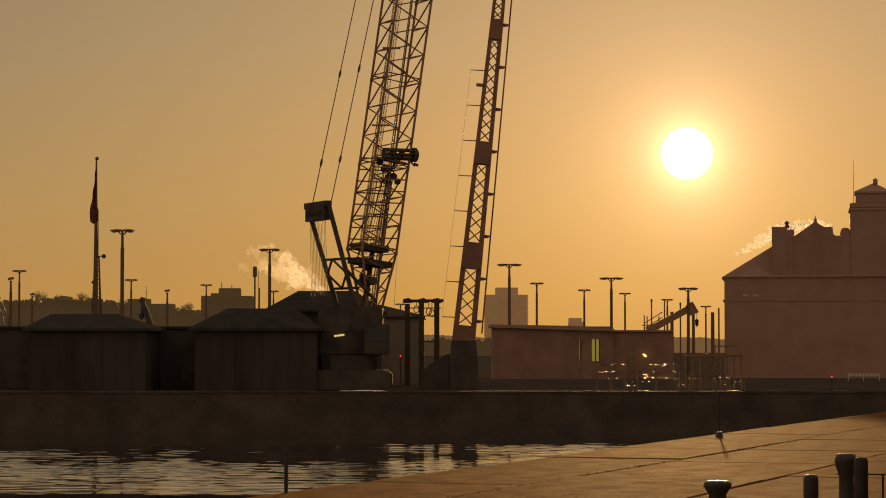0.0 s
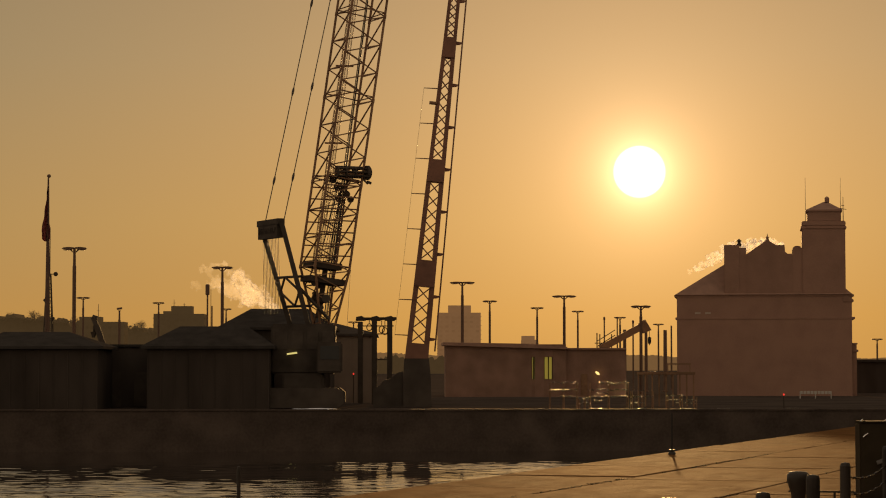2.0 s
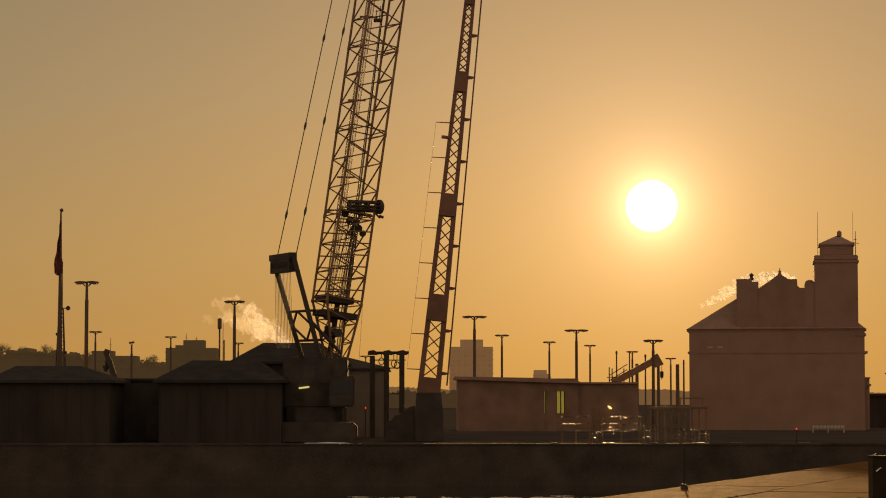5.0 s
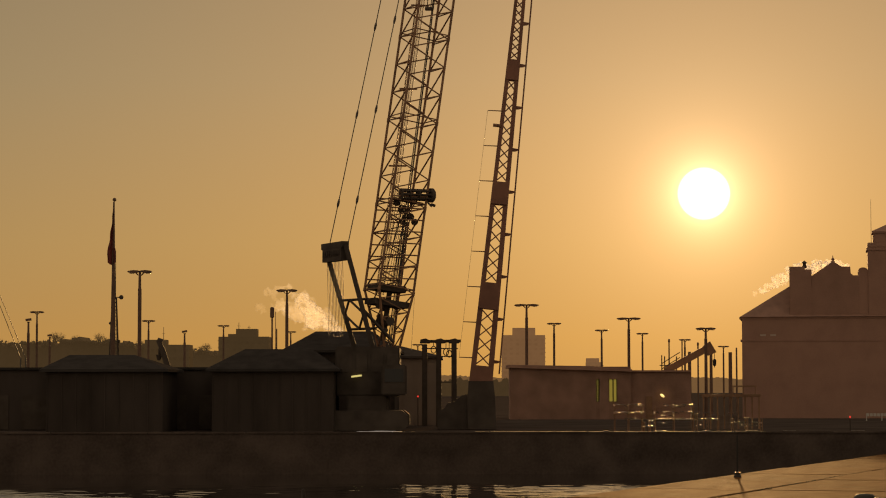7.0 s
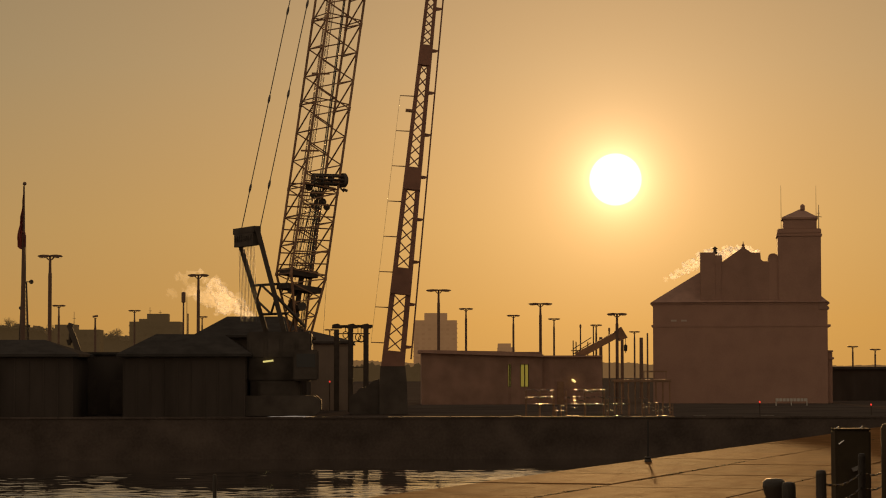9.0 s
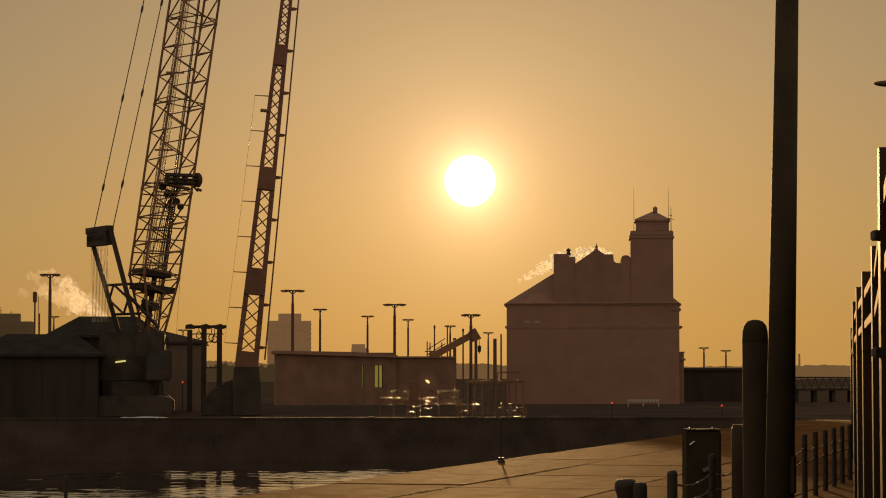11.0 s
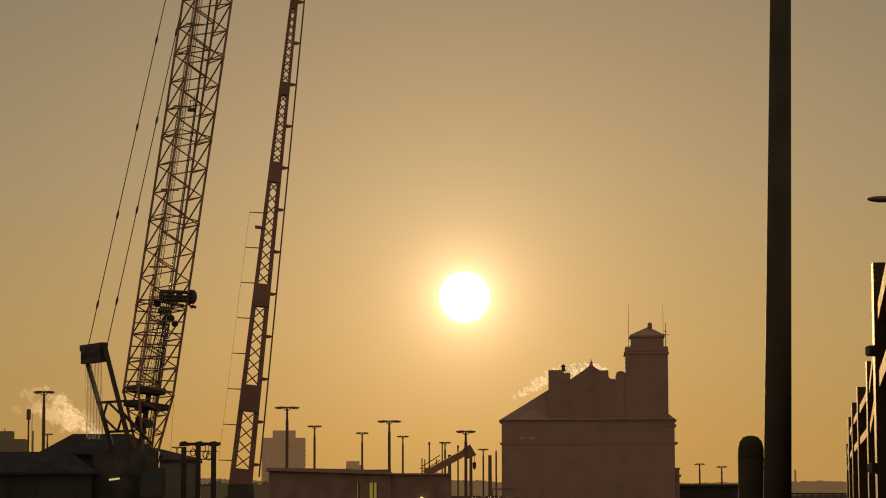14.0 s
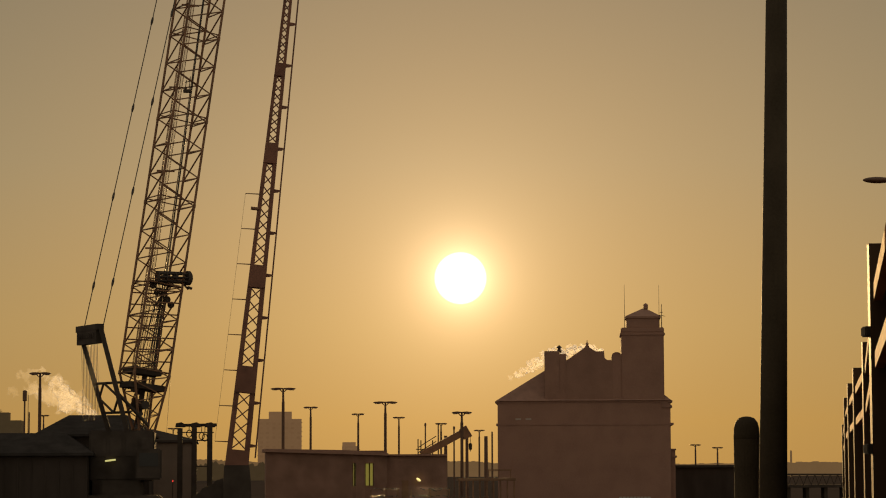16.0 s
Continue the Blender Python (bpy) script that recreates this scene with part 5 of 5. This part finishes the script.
while x < -60:
    r = random.uniform(0.35, 1.15) * (1 + 0.5 * noise.noise(Vector((x * 0.06, 2.0, 0))))
    z = crest(x) + 1.4 * noise.noise(Vector((x * 0.09, 0, 0))) + random.uniform(-1.2, 1.0) * r
    for k in range(4):
        c = Vector((x + random.uniform(-1, 1) * r, 1397 + random.uniform(-2, 2), z + random.uniform(-0.7, 0.7) * r))
        sp = bmesh.ops.create_icosphere(bm, subdivisions=1, radius=r * random.uniform(0.3, 0.7))
        for v in sp["verts"]:
            v.co = v.co * random.uniform(0.55, 1.45) + c
    for k in range(2):
        o = Vector((x + random.uniform(-1, 1), 1397, z))
        rod(bm, o, o + Vector((random.uniform(-0.5, 0.5), 0, random.uniform(0.6, 1.9))), 0.09, 0.03, n=3)
    x += random.uniform(0.3, 1.0)
solo("treetops", bm, M_HILL, "uneven treetops along the wooded hill, haze as a faint glow", "woods", kind="stuff")

# single bare trees on the hill crest
random.seed(11)


def crest_tree(x, y, z0, h):
    t = thing("bare_tree", "bare tree on the wooded hill crest, haze as a faint glow", "tree", (x, y, z0), "trees on the crest")
    bm = B()
    top = Vector((x, y, z0 + h * 0.45))
    rod(bm, (x, y, z0 - 6), top, h * 0.022, h * 0.014, n=5)
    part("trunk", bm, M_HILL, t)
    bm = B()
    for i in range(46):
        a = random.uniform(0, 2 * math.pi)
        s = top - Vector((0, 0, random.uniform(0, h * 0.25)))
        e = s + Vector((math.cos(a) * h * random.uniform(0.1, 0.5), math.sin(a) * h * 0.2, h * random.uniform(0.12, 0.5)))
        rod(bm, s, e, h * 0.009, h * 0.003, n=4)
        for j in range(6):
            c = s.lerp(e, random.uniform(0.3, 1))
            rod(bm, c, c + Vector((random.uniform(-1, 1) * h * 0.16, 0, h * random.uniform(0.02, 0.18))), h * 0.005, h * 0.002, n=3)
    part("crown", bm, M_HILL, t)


for px, h in ((-240.54, 9), (-237.25, 7), (-228.71, 6), (-214.91, 8), (-210.96, 6), (-150.83, 8), (-153.79, 6), (-190.26, 6)):
    crest_tree(px, 1420, crest(px) - 1.5, h)


def tower_block(name, label, x0, x1, zt, y, mat, steps=(), cols=8, rows=10):
    h = thing(name, label, "building", ((x0 + x1) / 2, y + 8, 0))
    bm = B()
    box(bm, x0, x1, y, y + 18, -0.06, zt)
    for a, b, z in steps:
        box(bm, a, b, y + 3, y + 14, zt, z)
    part("wall", bm, mat, h)
    w = (x1 - x0) / cols
    for i in range(rows):
        z = zt - 2.0 - i * (zt - 6) / rows
        for xa, xb in ((x0 - 0.5, x0 + w * 0.5), (x1 - w * 0.5, x1 + 0.5)):
            bm = B()
            box(bm, xa, xb, y + 1, y + 7, z - 0.35, z)
            part("balcony", bm, mat, h)
        for c in range(cols):
            bm = B()
            box(bm, x0 + (c + 0.25) * w, x0 + (c + 0.75) * w, y - 0.15, y + 0.1, z - 1.6, z - 0.2)
            part("window", bm, M_CITY_DARK if mat is M_CITY else M_HILL_DARK, h)
    return h


tower_block("apartment_tower", "pale apartment tower with stepped top in the distance, haze as a glow", 26.24, 53.19, 38.06, 1500, M_CITY, ((32.98, 47.16, 42.67),), 7, 11)
tower_block("apartment_block", "wide apartment block with stepped roof in the distance, haze as a glow", -126.48, -100.18, 31.56, 1250, M_HILL, ((-117.61, -106.68, 35.7), (-121.75, -117.61, 33.04)), 8, 7)
tower_block("apartment_block", "low block below the wooded hill, haze as a glow", -165.48, -141.84, 27.42, 1250, M_HILL, ((-165.48, -154.26, 30.08),), 8, 5)
tower_block("apartment_block", "small block behind the pavilion roof, haze as a glow", 79.43, 89.36, 21.04, 1500, M_CITY, ((79.43, 87.23, 23.52),), 4, 4)
for x, z0, z1 in ((-116.9, 35.53, 39.39), (-111.56, 35.53, 37.61), (-156.65, 29.9, 37.02)):
    bm = B()
    rod(bm, (x, 1262, z0 - 1), (x, 1262, z1), 0.22, 0.12, n=5)
    rod(bm, (x - 0.8, 1262, z0 + (z1 - z0) * 0.5), (x + 0.8, 1262, z0 + (z1 - z0) * 0.5), 0.12, n=4)
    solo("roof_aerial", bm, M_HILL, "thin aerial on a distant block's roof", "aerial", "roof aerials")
ch = B()
lathe(ch, [(1.5, -0.06), (1.1, 28.42), (1.05, 28.72)], (631.87, 2600, 0), 12)
solo("far_chimney", ch, M_FAR, "slender factory chimney on the far shore, haze as a glow", "chimney")

# ---- steam ----
random.seed(21)


def steam(centres, y, label, voxel, mat, swell=1.0):
    bm = B()
    for (x, z, r) in centres:
        for k in range(24):
            a, q = random.uniform(0, 2 * math.pi), random.random() ** 0.5
            c = Vector((x + q * r * swell * math.cos(a), y + random.uniform(-r, r) * 0.5, z + q * r * swell * 0.85 * math.sin(a)))
            s = bmesh.ops.create_icosphere(bm, subdivisions=2, radius=r * random.uniform(0.16, 0.42))
            for v in s["verts"]:
                v.co = v.co * (1 + 0.6 * noise.noise(v.co * (2.6 / r) + c)) + c
    ob = solo("steam_plume", bm, mat, label, "steam", kind="stuff", smooth=True)
    skin = ob.modifiers.new("skin", "REMESH")
    skin.mode, skin.voxel_size, skin.use_smooth_shade = "VOXEL", voxel, True
    soft = ob.modifiers.new("soft", "SMOOTH")
    soft.factor, soft.iterations = 0.5, 7
    return ob


plume = [(-21.3, 13.1, 0.6), (-22.26, 13.78, 0.9), (-23.58, 14.7, 1.3), (-25.01, 15.8, 1.7), (-26.43, 16.7, 1.8), (-27.65, 17.9, 1.7), (-28.57, 19.4, 1.4),
         (-26.63, 15, 1.4), (-28.87, 16.4, 1.4), (-30.6, 17.2, 1.3), (-32.6, 18.2, 1.2), (-33.8, 20.6, 1.1), (-31.2, 21.0, 0.9), (-36.0, 17.6, 0.9)]
for k, (swell, m) in enumerate(zip((1.35, 1.0, 0.75), M_STEAM)):
    steam(plume[:14 - k * 3], 430 + k * 0.2, "pale sunlit steam plume drifting over the yard", 0.2, m, swell)
wisp = [(42.24, 16.23, 0.4), (41.37, 16.41, 0.5), (40.38, 16.41, 0.55), (39.39, 16.29, 0.6), (38.46, 16.1, 0.6), (37.41, 16.1, 0.6), (36.3, 15.67, 0.6), (35.49, 15.05, 0.55),
        (34.69, 14.6, 0.5), (33.88, 14.1, 0.4), (33.14, 13.6, 0.35), (32.3, 13.3, 0.25)]
for swell, m in zip((1.5, 1.0), M_WISP):
    steam(wisp, 262, "thin bright steam plume behind the roof of the tower building", 0.07, m, swell)

# ---- dry weeds in the joints of the quay ----
random.seed(9)
bm = B()
for a, count in ((3.42, 420), (7.42, 120)):
    for k in range(count):
        s = random.uniform(0, 92)
        if noise.noise(Vector((s * 0.22, a, 0.5))) < -0.12:
            continue
        c = EDGE + ALONG * s + INLAND * (a + random.gauss(0, 0.035))
        for j in range(5):
            d = Vector((random.uniform(-1, 1), random.uniform(-1, 1), 0)) * 0.09
            h = random.uniform(0.008, 0.03)
            p = c + d * random.random()
            w = Vector((random.uniform(-1, 1), random.uniform(-1, 1), 0)) * 0.018
            bm.faces.new([bm.verts.new(v) for v in (p - w - Vector((0, 0, 0.02)), p + w - Vector((0, 0, 0.02)), p + d * 0.6 + Vector((0, 0, h)))])
solo("joint_weeds", bm, M_FOLIAGE, "dry weeds and grit along the paving joints", "weeds", kind="stuff")

# ---- paving slabs of the near quay ----
slab_rows = ((0.0, 3.4), (3.44, 7.4), (7.44, 11.8), (11.84, 16.2), (16.24, 21.0), (21.04, 26.0))
quay = setting("quay_paving", flat([EDGE - ALONG * 60, EDGE + ALONG * 112, EDGE + ALONG * 112 + INLAND * 30, EDGE - ALONG * 60 + INLAND * 30], -0.035), M_WALL, "worn concrete quay paving in large slabs", "pavement")
random.seed(3)
for ri, (a, b) in enumerate(slab_rows):
    ln = 6.0 if ri == 0 else 7.5
    w = b - a
    me = None
    s = -30 + 1.7 * ri
    while s < 105:
        if me is None:
            bm = B()
            box(bm, 0, w, 0, ln - 0.05, -0.2, 0.0)
            bmesh.ops.bevel(bm, geom=[e for e in bm.edges if all(v.co.z > -0.01 for v in e.verts)], offset=0.025, segments=1, affect="EDGES")
            bmesh.ops.recalc_face_normals(bm, faces=bm.faces)
            me = bpy.data.meshes.new("slab")
            bm.to_mesh(me)
            bm.free()
            me.materials.append(M_CONCRETE)
        ob = new("slab", me)
        c = EDGE + ALONG * s + INLAND * a
        tilt = Matrix.Rotation(radians(random.uniform(-0.12, 0.12)), 4, "X") @ Matrix.Rotation(radians(random.uniform(-0.12, 0.12)), 4, "Y")
        ob.matrix_basis = Matrix.Translation((c.x, c.y, random.uniform(-0.01, 0.006))) @ Matrix.Rotation(math.atan2(INLAND.y, INLAND.x), 4, "Z") @ tilt
        ob.parent = quay
        s += ln
